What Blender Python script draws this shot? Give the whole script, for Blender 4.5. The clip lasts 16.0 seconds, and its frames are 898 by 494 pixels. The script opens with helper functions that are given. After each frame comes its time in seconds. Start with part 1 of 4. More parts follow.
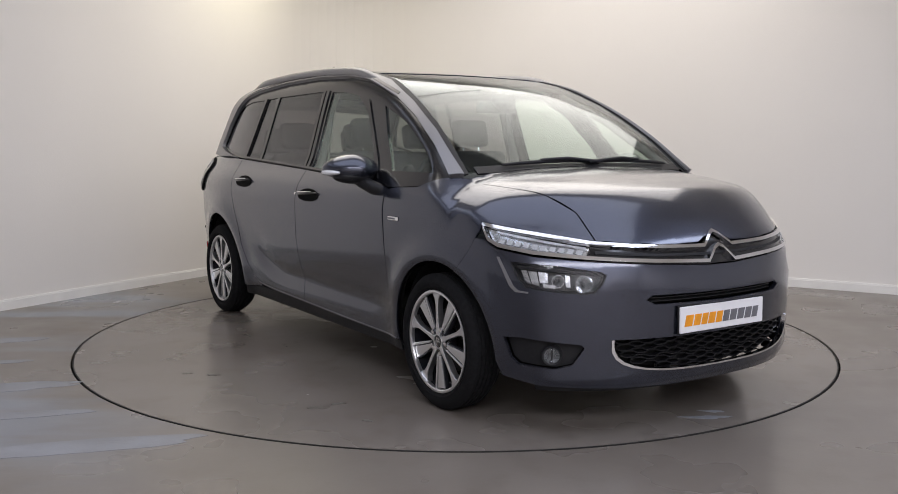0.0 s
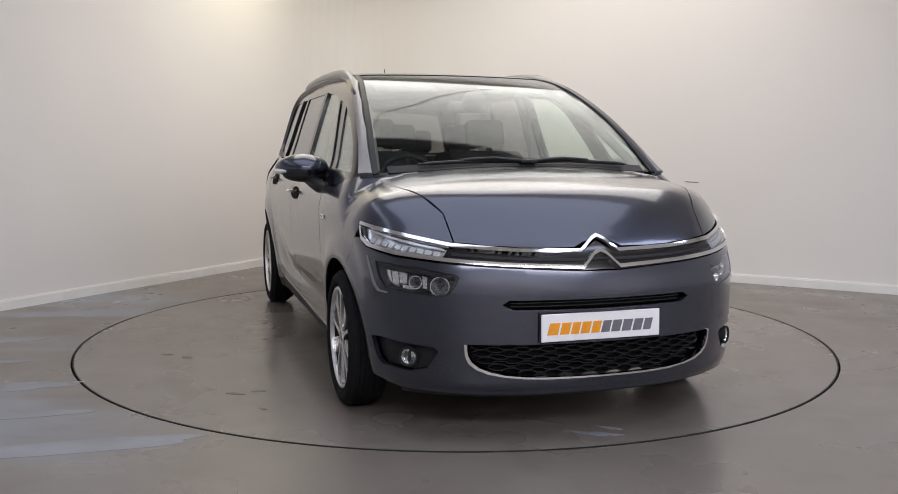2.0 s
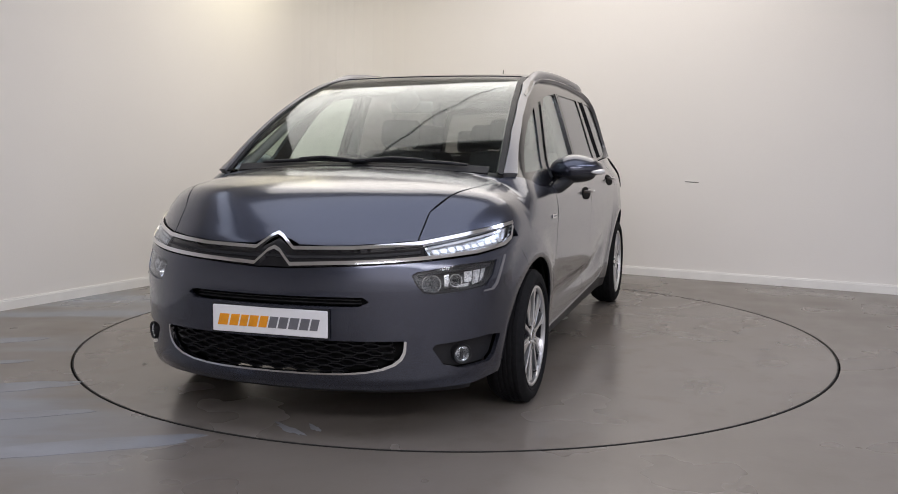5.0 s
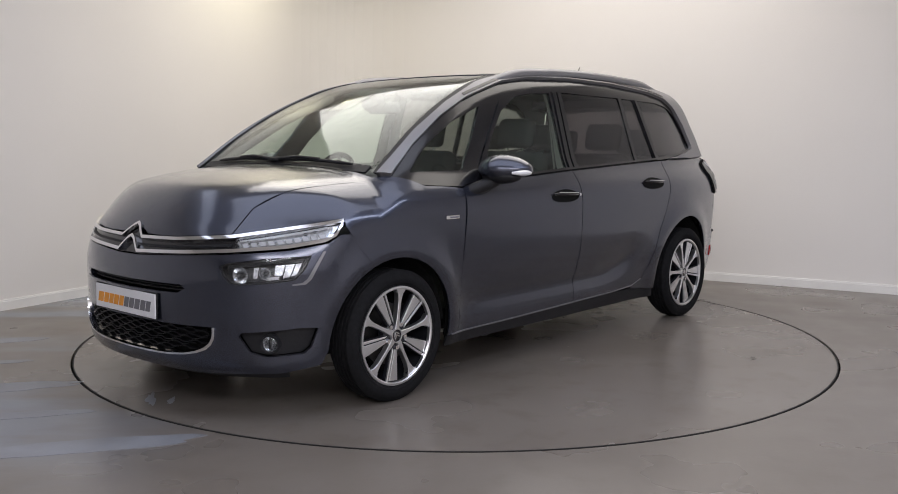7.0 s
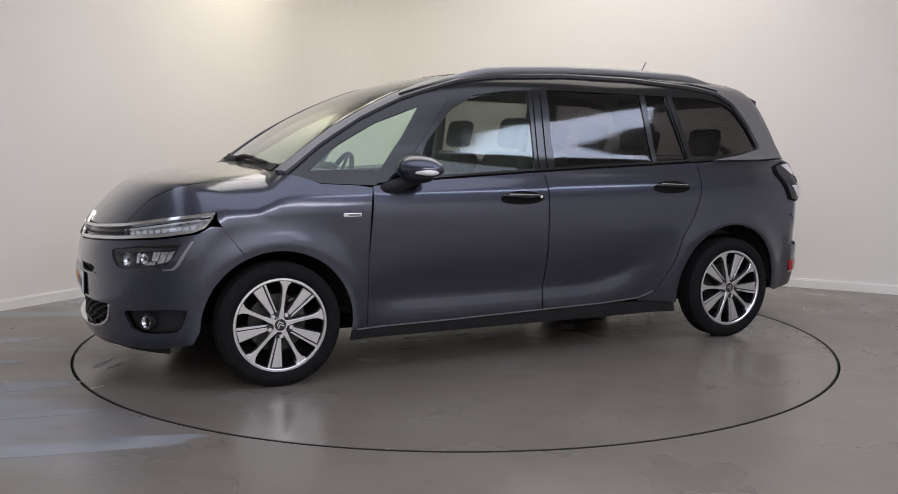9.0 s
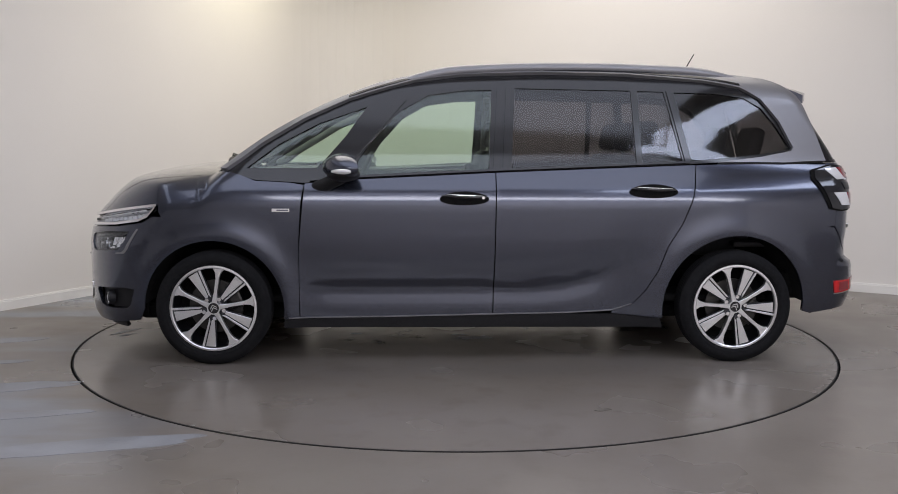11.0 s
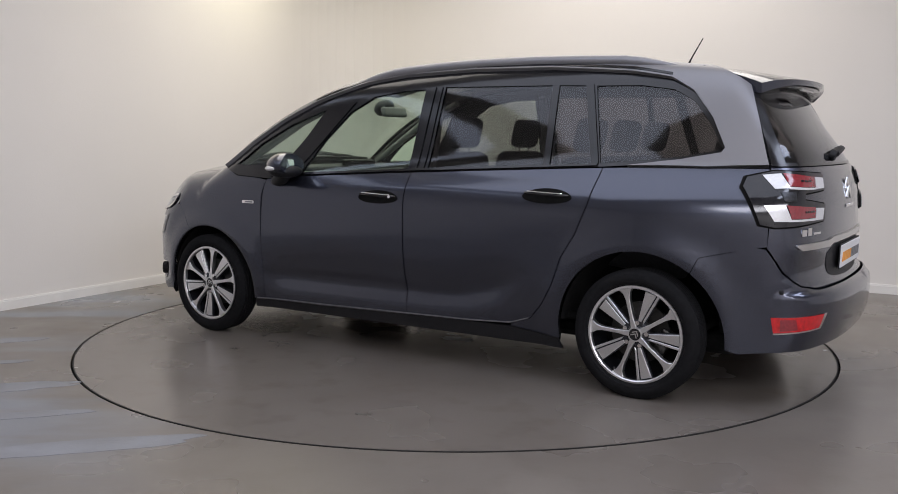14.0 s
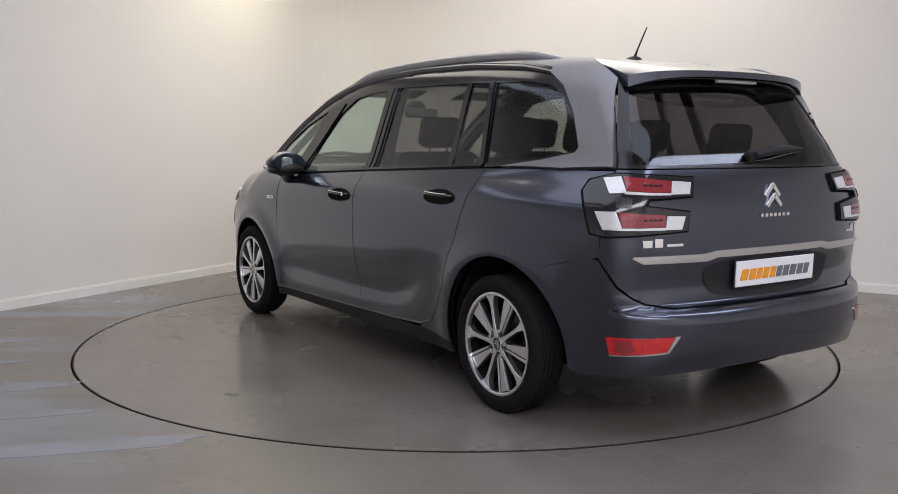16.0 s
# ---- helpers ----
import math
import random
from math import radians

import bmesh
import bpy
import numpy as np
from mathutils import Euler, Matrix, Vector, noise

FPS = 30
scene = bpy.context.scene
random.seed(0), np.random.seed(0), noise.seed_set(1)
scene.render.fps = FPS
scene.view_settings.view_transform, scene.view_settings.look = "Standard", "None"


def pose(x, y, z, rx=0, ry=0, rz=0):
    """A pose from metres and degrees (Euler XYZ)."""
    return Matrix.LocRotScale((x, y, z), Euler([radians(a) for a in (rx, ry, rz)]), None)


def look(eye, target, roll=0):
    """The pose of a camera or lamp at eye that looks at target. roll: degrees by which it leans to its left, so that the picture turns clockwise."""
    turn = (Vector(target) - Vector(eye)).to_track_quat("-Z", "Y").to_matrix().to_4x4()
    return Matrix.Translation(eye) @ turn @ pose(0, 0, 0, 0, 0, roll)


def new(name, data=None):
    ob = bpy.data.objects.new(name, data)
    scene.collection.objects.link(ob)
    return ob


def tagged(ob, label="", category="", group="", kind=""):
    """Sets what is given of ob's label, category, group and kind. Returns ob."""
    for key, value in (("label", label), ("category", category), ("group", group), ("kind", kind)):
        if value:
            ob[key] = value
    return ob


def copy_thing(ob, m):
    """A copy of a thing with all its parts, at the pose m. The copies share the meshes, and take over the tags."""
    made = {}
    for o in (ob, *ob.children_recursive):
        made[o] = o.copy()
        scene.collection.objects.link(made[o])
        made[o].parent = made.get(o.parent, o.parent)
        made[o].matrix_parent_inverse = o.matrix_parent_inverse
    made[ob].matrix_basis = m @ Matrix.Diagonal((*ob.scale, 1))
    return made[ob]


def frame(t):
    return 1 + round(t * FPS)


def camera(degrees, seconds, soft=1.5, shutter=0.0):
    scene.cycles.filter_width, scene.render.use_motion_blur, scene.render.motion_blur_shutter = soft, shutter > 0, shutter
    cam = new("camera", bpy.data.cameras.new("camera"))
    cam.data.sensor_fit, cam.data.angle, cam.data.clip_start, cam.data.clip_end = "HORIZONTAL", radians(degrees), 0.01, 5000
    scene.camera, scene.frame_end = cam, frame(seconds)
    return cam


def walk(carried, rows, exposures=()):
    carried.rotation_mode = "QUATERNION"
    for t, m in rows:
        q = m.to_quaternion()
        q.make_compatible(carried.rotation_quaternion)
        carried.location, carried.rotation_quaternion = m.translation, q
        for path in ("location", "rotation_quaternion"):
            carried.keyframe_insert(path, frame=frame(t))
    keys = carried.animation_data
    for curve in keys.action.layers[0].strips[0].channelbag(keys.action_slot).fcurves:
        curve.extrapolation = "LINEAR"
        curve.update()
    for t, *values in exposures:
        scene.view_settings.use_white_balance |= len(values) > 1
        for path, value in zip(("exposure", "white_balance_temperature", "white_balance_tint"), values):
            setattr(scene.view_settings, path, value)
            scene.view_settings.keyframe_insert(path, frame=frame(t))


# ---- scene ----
# The camera stands still on a tripod; a turntable carries the car round before it.
cam = camera(52.547, 16.0, soft=0.9)
EYE = Vector((0.0, -5.676, 1.198))
YAW, PITCH = radians(0.3777), radians(-6.549)
AHEAD = Vector((-math.sin(YAW) * math.cos(PITCH), math.cos(YAW) * math.cos(PITCH), math.sin(PITCH)))
walk(cam, [(0, look(EYE, EYE + AHEAD, 0.203)), (16, look(EYE, EYE + AHEAD, 0.203))], exposures=[(0, 0.0), (16, 0.0)])

# ---------------------------------------------------------------- world and lamps
world = bpy.data.worlds.new("world")
scene.world = world
world.use_nodes = True
world.node_tree.nodes["Background"].inputs[0].default_value = (0.5, 0.52, 0.56, 1)
world.node_tree.nodes["Background"].inputs[1].default_value = 0.05

CEILING = 3.3


def ceiling_lamp(x, y, sx, sy, turn, power, colour):
    """An unseen flat ceiling lamp: a white tray with a glowing area lamp in it."""
    data = bpy.data.lights.new("ceiling_lamp", "AREA")
    data.shape, data.size, data.size_y, data.energy, data.color = "RECTANGLE", sx, sy, power, colour
    ob = new("lamp_light", data)
    ob.matrix_world = pose(x, y, CEILING - 0.075, 0, 0, turn)
    LAMP_TRAYS.append((x, y, sx, sy, turn))


LAMP_TRAYS = []
COOL, NEUTRAL = (0.92, 0.915, 1.0), (1.0, 0.94, 0.875)
ceiling_lamp(-3.1, -1.3, 3.8, 0.34, 80, 6, (0.72, 0.79, 1.0))
ceiling_lamp(3.1, -2.7, 3.8, 0.55, 48, 50, (0.72, 0.79, 1.0))
ceiling_lamp(-0.1, -2.2, 4.6, 2.4, 0, 52, (0.78, 0.83, 1.0))
ceiling_lamp(1.6, -6.7, 7.0, 1.2, 0, 290, COOL)
ceiling_lamp(0.35, 1.2, 4.6, 3.2, 0, 110, NEUTRAL)
ceiling_lamp(-1.55, 2.55, 0.55, 0.4, 57, 8, (1.0, 0.92, 0.55))

# ---------------------------------------------------------------- materials


def material(name, colour, rough=0.5, metal=0.0, coat=0.0, scale=0.0, vary=0.0, bump=0.0, bscale=200.0, rvary=0.0, **extra):
    """A principled material with noise at two scales in its colour, gloss and relief."""
    m = bpy.data.materials.new(name)
    m.use_nodes = True
    nt = m.node_tree
    bsdf = nt.nodes["Principled BSDF"]
    bsdf.inputs["Base Color"].default_value = (*colour, 1)
    bsdf.inputs["Roughness"].default_value = rough
    bsdf.inputs["Metallic"].default_value = metal
    bsdf.inputs["Coat Weight"].default_value = coat
    bsdf.inputs["Coat Roughness"].default_value = 0.07
    for key, value in extra.items():
        bsdf.inputs[key.replace("_", " ")].default_value = value
    if scale:
        co = nt.nodes.new("ShaderNodeTexCoord")
        n1 = nt.nodes.new("ShaderNodeTexNoise")
        n1.inputs["Scale"].default_value, n1.inputs["Detail"].default_value = scale, 8
        nt.links.new(co.outputs["Object"], n1.inputs["Vector"])
        ramp = nt.nodes.new("ShaderNodeMapRange")
        ramp.inputs[1].default_value, ramp.inputs[2].default_value = 0.3, 0.7
        ramp.inputs[3].default_value, ramp.inputs[4].default_value = 1 - vary, 1 + vary
        nt.links.new(n1.outputs[0], ramp.inputs[0])
        mix = nt.nodes.new("ShaderNodeVectorMath")
        mix.operation = "SCALE"
        mix.inputs[0].default_value = colour
        nt.links.new(ramp.outputs[0], mix.inputs["Scale"])
        nt.links.new(mix.outputs[0], bsdf.inputs["Base Color"])
        if rvary:
            rr = nt.nodes.new("ShaderNodeMapRange")
            rr.inputs[1].default_value, rr.inputs[2].default_value = 0.3, 0.7
            rr.inputs[3].default_value, rr.inputs[4].default_value = rough - rvary, rough + rvary
            nt.links.new(n1.outputs[0], rr.inputs[0])
            nt.links.new(rr.outputs[0], bsdf.inputs["Roughness"])
    if bump:
        co = nt.nodes.new("ShaderNodeTexCoord")
        n2 = nt.nodes.new("ShaderNodeTexNoise")
        n2.inputs["Scale"].default_value, n2.inputs["Detail"].default_value = bscale, 6
        nt.links.new(co.outputs["Object"], n2.inputs["Vector"])
        b = nt.nodes.new("ShaderNodeBump")
        b.inputs["Strength"].default_value, b.inputs["Distance"].default_value = bump, 0.004
        nt.links.new(n2.outputs[0], b.inputs["Height"])
        nt.links.new(b.outputs[0], bsdf.inputs["Normal"])
    return m


def glass(name, colour, mixin):
    """Car glass: a tinted see-through sheet with a clear gloss."""
    m = bpy.data.materials.new(name)
    m.use_nodes = True
    nt = m.node_tree
    nt.nodes.remove(nt.nodes["Principled BSDF"])
    clear = nt.nodes.new("ShaderNodeBsdfTransparent")
    clear.inputs[0].default_value = (*colour, 1)
    shine = nt.nodes.new("ShaderNodeBsdfGlossy")
    shine.inputs[0].default_value = (0.95, 0.97, 1.0, 1)
    shine.inputs["Roughness"].default_value = 0.05
    facing = nt.nodes.new("ShaderNodeLayerWeight")
    facing.inputs["Blend"].default_value = 0.5
    power = nt.nodes.new("ShaderNodeMath")
    power.operation, power.inputs[1].default_value = "POWER", 5.0
    nt.links.new(facing.outputs["Facing"], power.inputs[0])
    fres = nt.nodes.new("ShaderNodeMath")
    fres.operation, fres.inputs[1].default_value, fres.inputs[2].default_value = "MULTIPLY_ADD", 0.95, ((mixin - 1) / (mixin + 1)) ** 2
    nt.links.new(power.outputs[0], fres.inputs[0])
    mx = nt.nodes.new("ShaderNodeMixShader")
    nt.links.new(fres.outputs[0], mx.inputs[0])
    nt.links.new(clear.outputs[0], mx.inputs[1])
    nt.links.new(shine.outputs[0], mx.inputs[2])
    nt.links.new(mx.outputs[0], nt.nodes["Material Output"].inputs[0])
    return m


def floor_paint(name, patches):
    """Worn grey-brown floor paint, scuffed, with bluish bare patches and painted-in bluish reflections where asked."""
    m = bpy.data.materials.new(name)
    m.use_nodes = True
    nt = m.node_tree
    bsdf = nt.nodes["Principled BSDF"]
    co = nt.nodes.new("ShaderNodeTexCoord")

    def wave(scale, detail, lo, hi, stretch=(1, 1, 1), turn=0.0):
        mp = nt.nodes.new("ShaderNodeMapping")
        mp.inputs["Scale"].default_value = stretch
        mp.inputs["Rotation"].default_value = (0, 0, turn)
        nt.links.new(co.outputs["Object"], mp.inputs[0])
        n = nt.nodes.new("ShaderNodeTexNoise")
        n.inputs["Scale"].default_value, n.inputs["Detail"].default_value = scale, detail
        nt.links.new(mp.outputs[0], n.inputs["Vector"])
        r = nt.nodes.new("ShaderNodeMapRange")
        r.inputs[1].default_value, r.inputs[2].default_value = lo, hi
        nt.links.new(n.outputs[0], r.inputs[0])
        return r.outputs[0]

    def mixed(fac, a, b):
        mx = nt.nodes.new("ShaderNodeMix")
        mx.data_type = "RGBA"
        nt.links.new(fac, mx.inputs[0])
        for k, v in ((6, a), (7, b)):
            if isinstance(v, tuple):
                mx.inputs[k].default_value = (*v, 1)
            else:
                nt.links.new(v, mx.inputs[k])
        return mx.outputs[2]

    col = mixed(wave(0.7, 3, 0.35, 0.7), (0.156, 0.136, 0.118), (0.190, 0.169, 0.150))
    col = mixed(wave(5, 8, 0.52, 0.90), col, (0.130, 0.112, 0.096))
    col = mixed(wave(60, 4, 0.78, 0.84), col, (0.09, 0.080, 0.070))
    if patches:
        stains_and_sheen = mixed(wave(1.3, 6, 0.46, 0.58, (0.4, 1.5, 1), 0.35), col, (0.205, 0.218, 0.245))
        stains_and_sheen = mixed(wave(0.9, 5, 0.55, 0.68, (0.5, 1.6, 1), -0.2), stains_and_sheen, (0.128, 0.104, 0.078))
        sep = nt.nodes.new("ShaderNodeSeparateXYZ")
        nt.links.new(co.outputs["Object"], sep.inputs[0])
        r = nt.nodes.new("ShaderNodeMapRange")
        r.inputs[1].default_value, r.inputs[2].default_value = -1.0, -2.0
        nt.links.new(sep.outputs[0], r.inputs[0])
        col = mixed(r.outputs[0], col, stains_and_sheen)
    nt.links.new(col, bsdf.inputs["Base Color"])
    rr = nt.nodes.new("ShaderNodeMapRange")
    rr.inputs[3].default_value, rr.inputs[4].default_value = (0.22, 0.40) if patches else (0.17, 0.31)
    nt.links.new(wave(1.5, 3, 0.3, 0.7), rr.inputs[0])
    nt.links.new(rr.outputs[0], bsdf.inputs["Roughness"])
    n2 = nt.nodes.new("ShaderNodeTexNoise")
    n2.inputs["Scale"].default_value, n2.inputs["Detail"].default_value = 35, 8
    nt.links.new(co.outputs["Object"], n2.inputs["Vector"])
    b = nt.nodes.new("ShaderNodeBump")
    b.inputs["Strength"].default_value, b.inputs["Distance"].default_value = 0.07, 0.003
    nt.links.new(n2.outputs[0], b.inputs["Height"])
    nt.links.new(b.outputs[0], bsdf.inputs["Normal"])
    return m


WALL = material("wall_paint", (0.76, 0.735, 0.71), 0.7, scale=0.8, vary=0.02, bump=0.15, bscale=90)
CEIL = material("ceiling_paint", (0.70, 0.69, 0.66), 0.8, scale=1.2, vary=0.03, bump=0.2, bscale=60)
SKIRT = material("skirting_gloss", (0.80, 0.79, 0.77), 0.35, scale=5, vary=0.04, bump=0.05, bscale=40)
FLOOR = floor_paint("floor_paint", True)
DISC = floor_paint("turntable_paint", False)
GAP = material("gap_black", (0.015, 0.014, 0.013), 0.9, scale=30, vary=0.3)
SCUFF = material("scuff_mark", (0.09, 0.085, 0.08), 0.7, scale=30, vary=0.3)
BLUISH = material("bluish_patch_and_gleam", (0.215, 0.222, 0.245), 0.42, scale=6, vary=0.22, bump=0.2, bscale=40, rvary=0.1)
SMUDGE = material("rubber_smudge", (0.085, 0.075, 0.066), 0.5, scale=14, vary=0.3)
TRAY = material("lamp_tray", (0.75, 0.75, 0.74), 0.4, scale=8, vary=0.03)

PAINT = material("grey_metallic_paint", (0.056, 0.062, 0.088), 0.27, 0.85, 1.0, scale=900, vary=0.2, rvary=0.03, Coat_Roughness=0.11)
SATIN = material("satin_grey_trim", (0.23, 0.227, 0.238), 0.42, 0.55, 0.2, scale=600, vary=0.06)
GLOSSBLACK = material("gloss_black_trim", (0.008, 0.008, 0.010), 0.18, 0.0, 0.25, scale=60, vary=0.15)
PLASTIC = material("black_plastic", (0.014, 0.014, 0.016), 0.5, Specular_IOR_Level=0.3, scale=120, vary=0.2, bump=0.2, bscale=500)
GRILLE = material("grille_black", (0.006, 0.006, 0.007), 0.45, Specular_IOR_Level=0.25, scale=120, vary=0.2)
DARK = material("underbody_black", (0.008, 0.008, 0.008), 0.9, Specular_IOR_Level=0.1, scale=40, vary=0.3)
RUBBER = material("tyre_rubber", (0.010, 0.010, 0.011), 0.85, Specular_IOR_Level=0.12, scale=50, vary=0.25, bump=0.3, bscale=160)
CHROME = material("chrome", (0.86, 0.86, 0.87), 0.10, 1.0, scale=300, vary=0.03)
SATINCHROME = material("satin_chrome", (0.72, 0.71, 0.69), 0.28, 1.0, scale=300, vary=0.04)
ALLOY = material("machined_alloy", (0.74, 0.74, 0.75), 0.30, 0.95, 0.4, scale=200, vary=0.06)
ALLOYDARK = material("dark_painted_alloy", (0.032, 0.033, 0.040), 0.35, 0.6, 0.5, scale=200, vary=0.08)
STEEL = material("brake_steel", (0.06, 0.058, 0.056), 0.4, 0.9, scale=80, vary=0.1)
REDLENS = material("red_lens", (0.24, 0.022, 0.030), 0.12, 0.0, 0.8, scale=90, vary=0.2)
BRIGHTRED = material("red_reflector", (0.50, 0.010, 0.014), 0.12, 0.0, 0.8, scale=60, vary=0.3)
WHITELENS = material("white_lens", (0.72, 0.72, 0.73), 0.18, 0.25, 0.8, scale=150, vary=0.08)
SMOKED = material("smoked_lens", (0.014, 0.014, 0.017), 0.10, 0.0, 0.2, scale=150, vary=0.2)
REFLECTOR = material("lamp_reflector", (0.85, 0.86, 0.88), 0.2, 0.9, scale=60, vary=0.25)
LAMPGREY = material("lamp_inner_grey", (0.045, 0.046, 0.05), 0.3, 0.5, scale=70, vary=0.3)
WHITE = material("plate_white", (0.78, 0.78, 0.80), 0.35, scale=60, vary=0.02)
ORANGE = material("print_orange", (0.80, 0.31, 0.015), 0.4, scale=30, vary=0.12)
GREYPRINT = material("print_grey", (0.14, 0.14, 0.155), 0.4, scale=30, vary=0.12)
CLOTH = material("seat_cloth", (0.030, 0.030, 0.034), 0.85, scale=90, vary=0.25, bump=0.4, bscale=400)
DASH = material("dash_plastic", (0.05, 0.05, 0.054), 0.6, scale=90, vary=0.15, bump=0.3, bscale=500)
PALE = material("pale_headlining", (0.27, 0.265, 0.25), 0.9, scale=90, vary=0.06, bump=0.3, bscale=400)
GLASS_SCREEN = glass("windscreen_glass", (0.82, 0.85, 0.83), 1.40)
GLASS_SIDE = glass("side_glass", (0.86, 0.93, 0.88), 1.55)
GLASS_DARK = glass("privacy_glass", (0.52, 0.51, 0.515), 1.55)
GLASS_LAMP = glass("lamp_glass", (0.93, 0.94, 0.95), 1.45)
MIRROR = material("mirror_glass", (0.9, 0.92, 0.92), 0.02, 1.0)

# ---------------------------------------------------------------- mesh helpers


def mesh_object(name, verts, faces, mat, parent=None, label="", smooth=False, sharp=()):
    me = bpy.data.meshes.new(name)
    me.from_pydata([tuple(v) for v in verts], [], [tuple(f) for f in faces])
    me.validate()
    me.materials.append(mat)
    if smooth:
        me.polygons.foreach_set("use_smooth", [True] * len(me.polygons))
    if sharp:
        edges = set(sharp)
        for e in me.edges:
            if (min(e.vertices), max(e.vertices)) in edges:
                e.use_edge_sharp = True
    me.update()
    ob = new(name, me)
    if parent:
        ob.parent = parent
    if label:
        ob["label"] = label
    return ob


def part(name, bm, mat, parent, label="", smooth=None):
    """Link a bmesh as one mesh object under a thing or a part."""
    bmesh.ops.recalc_face_normals(bm, faces=bm.faces)
    if smooth:
        for f in bm.faces:
            f.smooth = True
        for e in bm.edges:
            if len(e.link_faces) == 2 and e.calc_face_angle(0) > radians(smooth):
                e.smooth = False
    me = bpy.data.meshes.new(name)
    bm.to_mesh(me)
    bm.free()
    me.materials.append(mat)
    ob = new(name, me)
    if parent:
        ob.parent = parent
    if label:
        ob["label"] = label
    return ob


def box(size, m=None, bevel=0.0, segs=2):
    bm = bmesh.new()
    bmesh.ops.create_cube(bm, size=1, matrix=Matrix.Diagonal((*size, 1)))
    if bevel:
        bmesh.ops.bevel(bm, geom=list(bm.edges), offset=bevel, segments=segs, profile=0.5, affect="EDGES")
    if m is not None:
        bm.transform(m)
    return bm


def ball(size, m=None, u=24, v=14):
    bm = bmesh.new()
    bmesh.ops.create_uvsphere(bm, u_segments=u, v_segments=v, radius=1, matrix=Matrix.Diagonal((*size, 1)))
    if m is not None:
        bm.transform(m)
    return bm


def disc(r, depth, m=None, segs=24, r2=None):
    bm = bmesh.new()
    bmesh.ops.create_cone(bm, cap_ends=True, segments=segs, radius1=r, radius2=r if r2 is None else r2, depth=depth)
    if m is not None:
        bm.transform(m)
    return bm


def lathe(rows, segs, m=None, closed=True):
    """A ring turned round the y axis from (radius, y) rows."""
    bm = bmesh.new()
    rings = []
    for r, y in rows:
        rings.append([bm.verts.new((r * math.cos(2 * math.pi * k / segs), y, r * math.sin(2 * math.pi * k / segs))) for k in range(segs)])
    pairs = list(zip(rings, rings[1:] + rings[:1])) if closed else list(zip(rings, rings[1:]))
    for a, b in pairs:
        for k in range(segs):
            bm.faces.new((a[k], a[(k + 1) % segs], b[(k + 1) % segs], b[k]))
    if m is not None:
        bm.transform(m)
    return bm


def tube(points, r, segs=8):
    """A round bar along points; r may be one radius or one for each point."""
    bm = bmesh.new()
    pts = [Vector(p) for p in points]
    rad = r if isinstance(r, (list, tuple)) else [r] * len(pts)
    rings = []
    for i, p in enumerate(pts):
        way = (pts[min(i + 1, len(pts) - 1)] - pts[max(i - 1, 0)]).normalized()
        a = way.orthogonal().normalized() if not rings else (side - way * side.dot(way)).normalized()
        side = a
        b = way.cross(a)
        rings.append([bm.verts.new(p + rad[i] * (a * math.cos(2 * math.pi * k / segs) + b * math.sin(2 * math.pi * k / segs))) for k in range(segs)])
    for a, b in zip(rings, rings[1:]):
        for k in range(segs):
            bm.faces.new((a[k], a[(k + 1) % segs], b[(k + 1) % segs], b[k]))
    bm.faces.new(rings[0][::-1])
    bm.faces.new(rings[-1])
    return bm


# ---------------------------------------------------------------- the room
CORNER = Vector((-1.231, 4.224))
LEFTWAY = Vector((-0.4888, -0.8724))
RIGHTWAY = Vector((0.8724, -0.4888))
ROUND = 0.8
DISC_R = 2.2495


def inner_line():
    """The room's plan, counter-clockwise from the far end of the side wall round the rounded corner."""
    a = CORNER + LEFTWAY * ROUND
    b = CORNER + RIGHTWAY * ROUND
    pts = [CORNER + LEFTWAY * 9.4, a]
    for k in range(1, 12):
        u = k / 12
        pts.append(a * (1 - u) ** 2 + CORNER * 2 * u * (1 - u) + b * u * u)
    pts += [b, CORNER + RIGHTWAY * 8.6]
    return pts


def shift_line(pts, d):
    out = []
    for i, p in enumerate(pts):
        way = (pts[min(i + 1, len(pts) - 1)] - pts[max(i - 1, 0)]).normalized()
        out.append(p + Vector((-way.y, way.x)) * d)
    return out


def strip_wall(name, pts, z0, z1, thick, mat, label, category):
    """A standing strip along a plan line, thick to its outer side."""
    outer = shift_line(pts, thick)
    n = len(pts)
    verts = [(p.x, p.y, z0) for p in pts] + [(p.x, p.y, z1) for p in pts] + [(p.x, p.y, z0) for p in outer] + [(p.x, p.y, z1) for p in outer]
    faces = []
    for i in range(n - 1):
        faces += [(i, i + 1, n + i + 1, n + i), (2 * n + i + 1, 2 * n + i, 3 * n + i, 3 * n + i + 1), (n + i, n + i + 1, 3 * n + i + 1, 3 * n + i), (i + 1, i, 2 * n + i, 2 * n + i + 1)]
    faces += [(0, n, 3 * n, 2 * n), (n - 1, 3 * n - 1, 4 * n - 1, 2 * n - 1)]
    ob = mesh_object(name, verts, faces, mat, smooth=False)
    return tagged(ob, label, category, kind="structure")


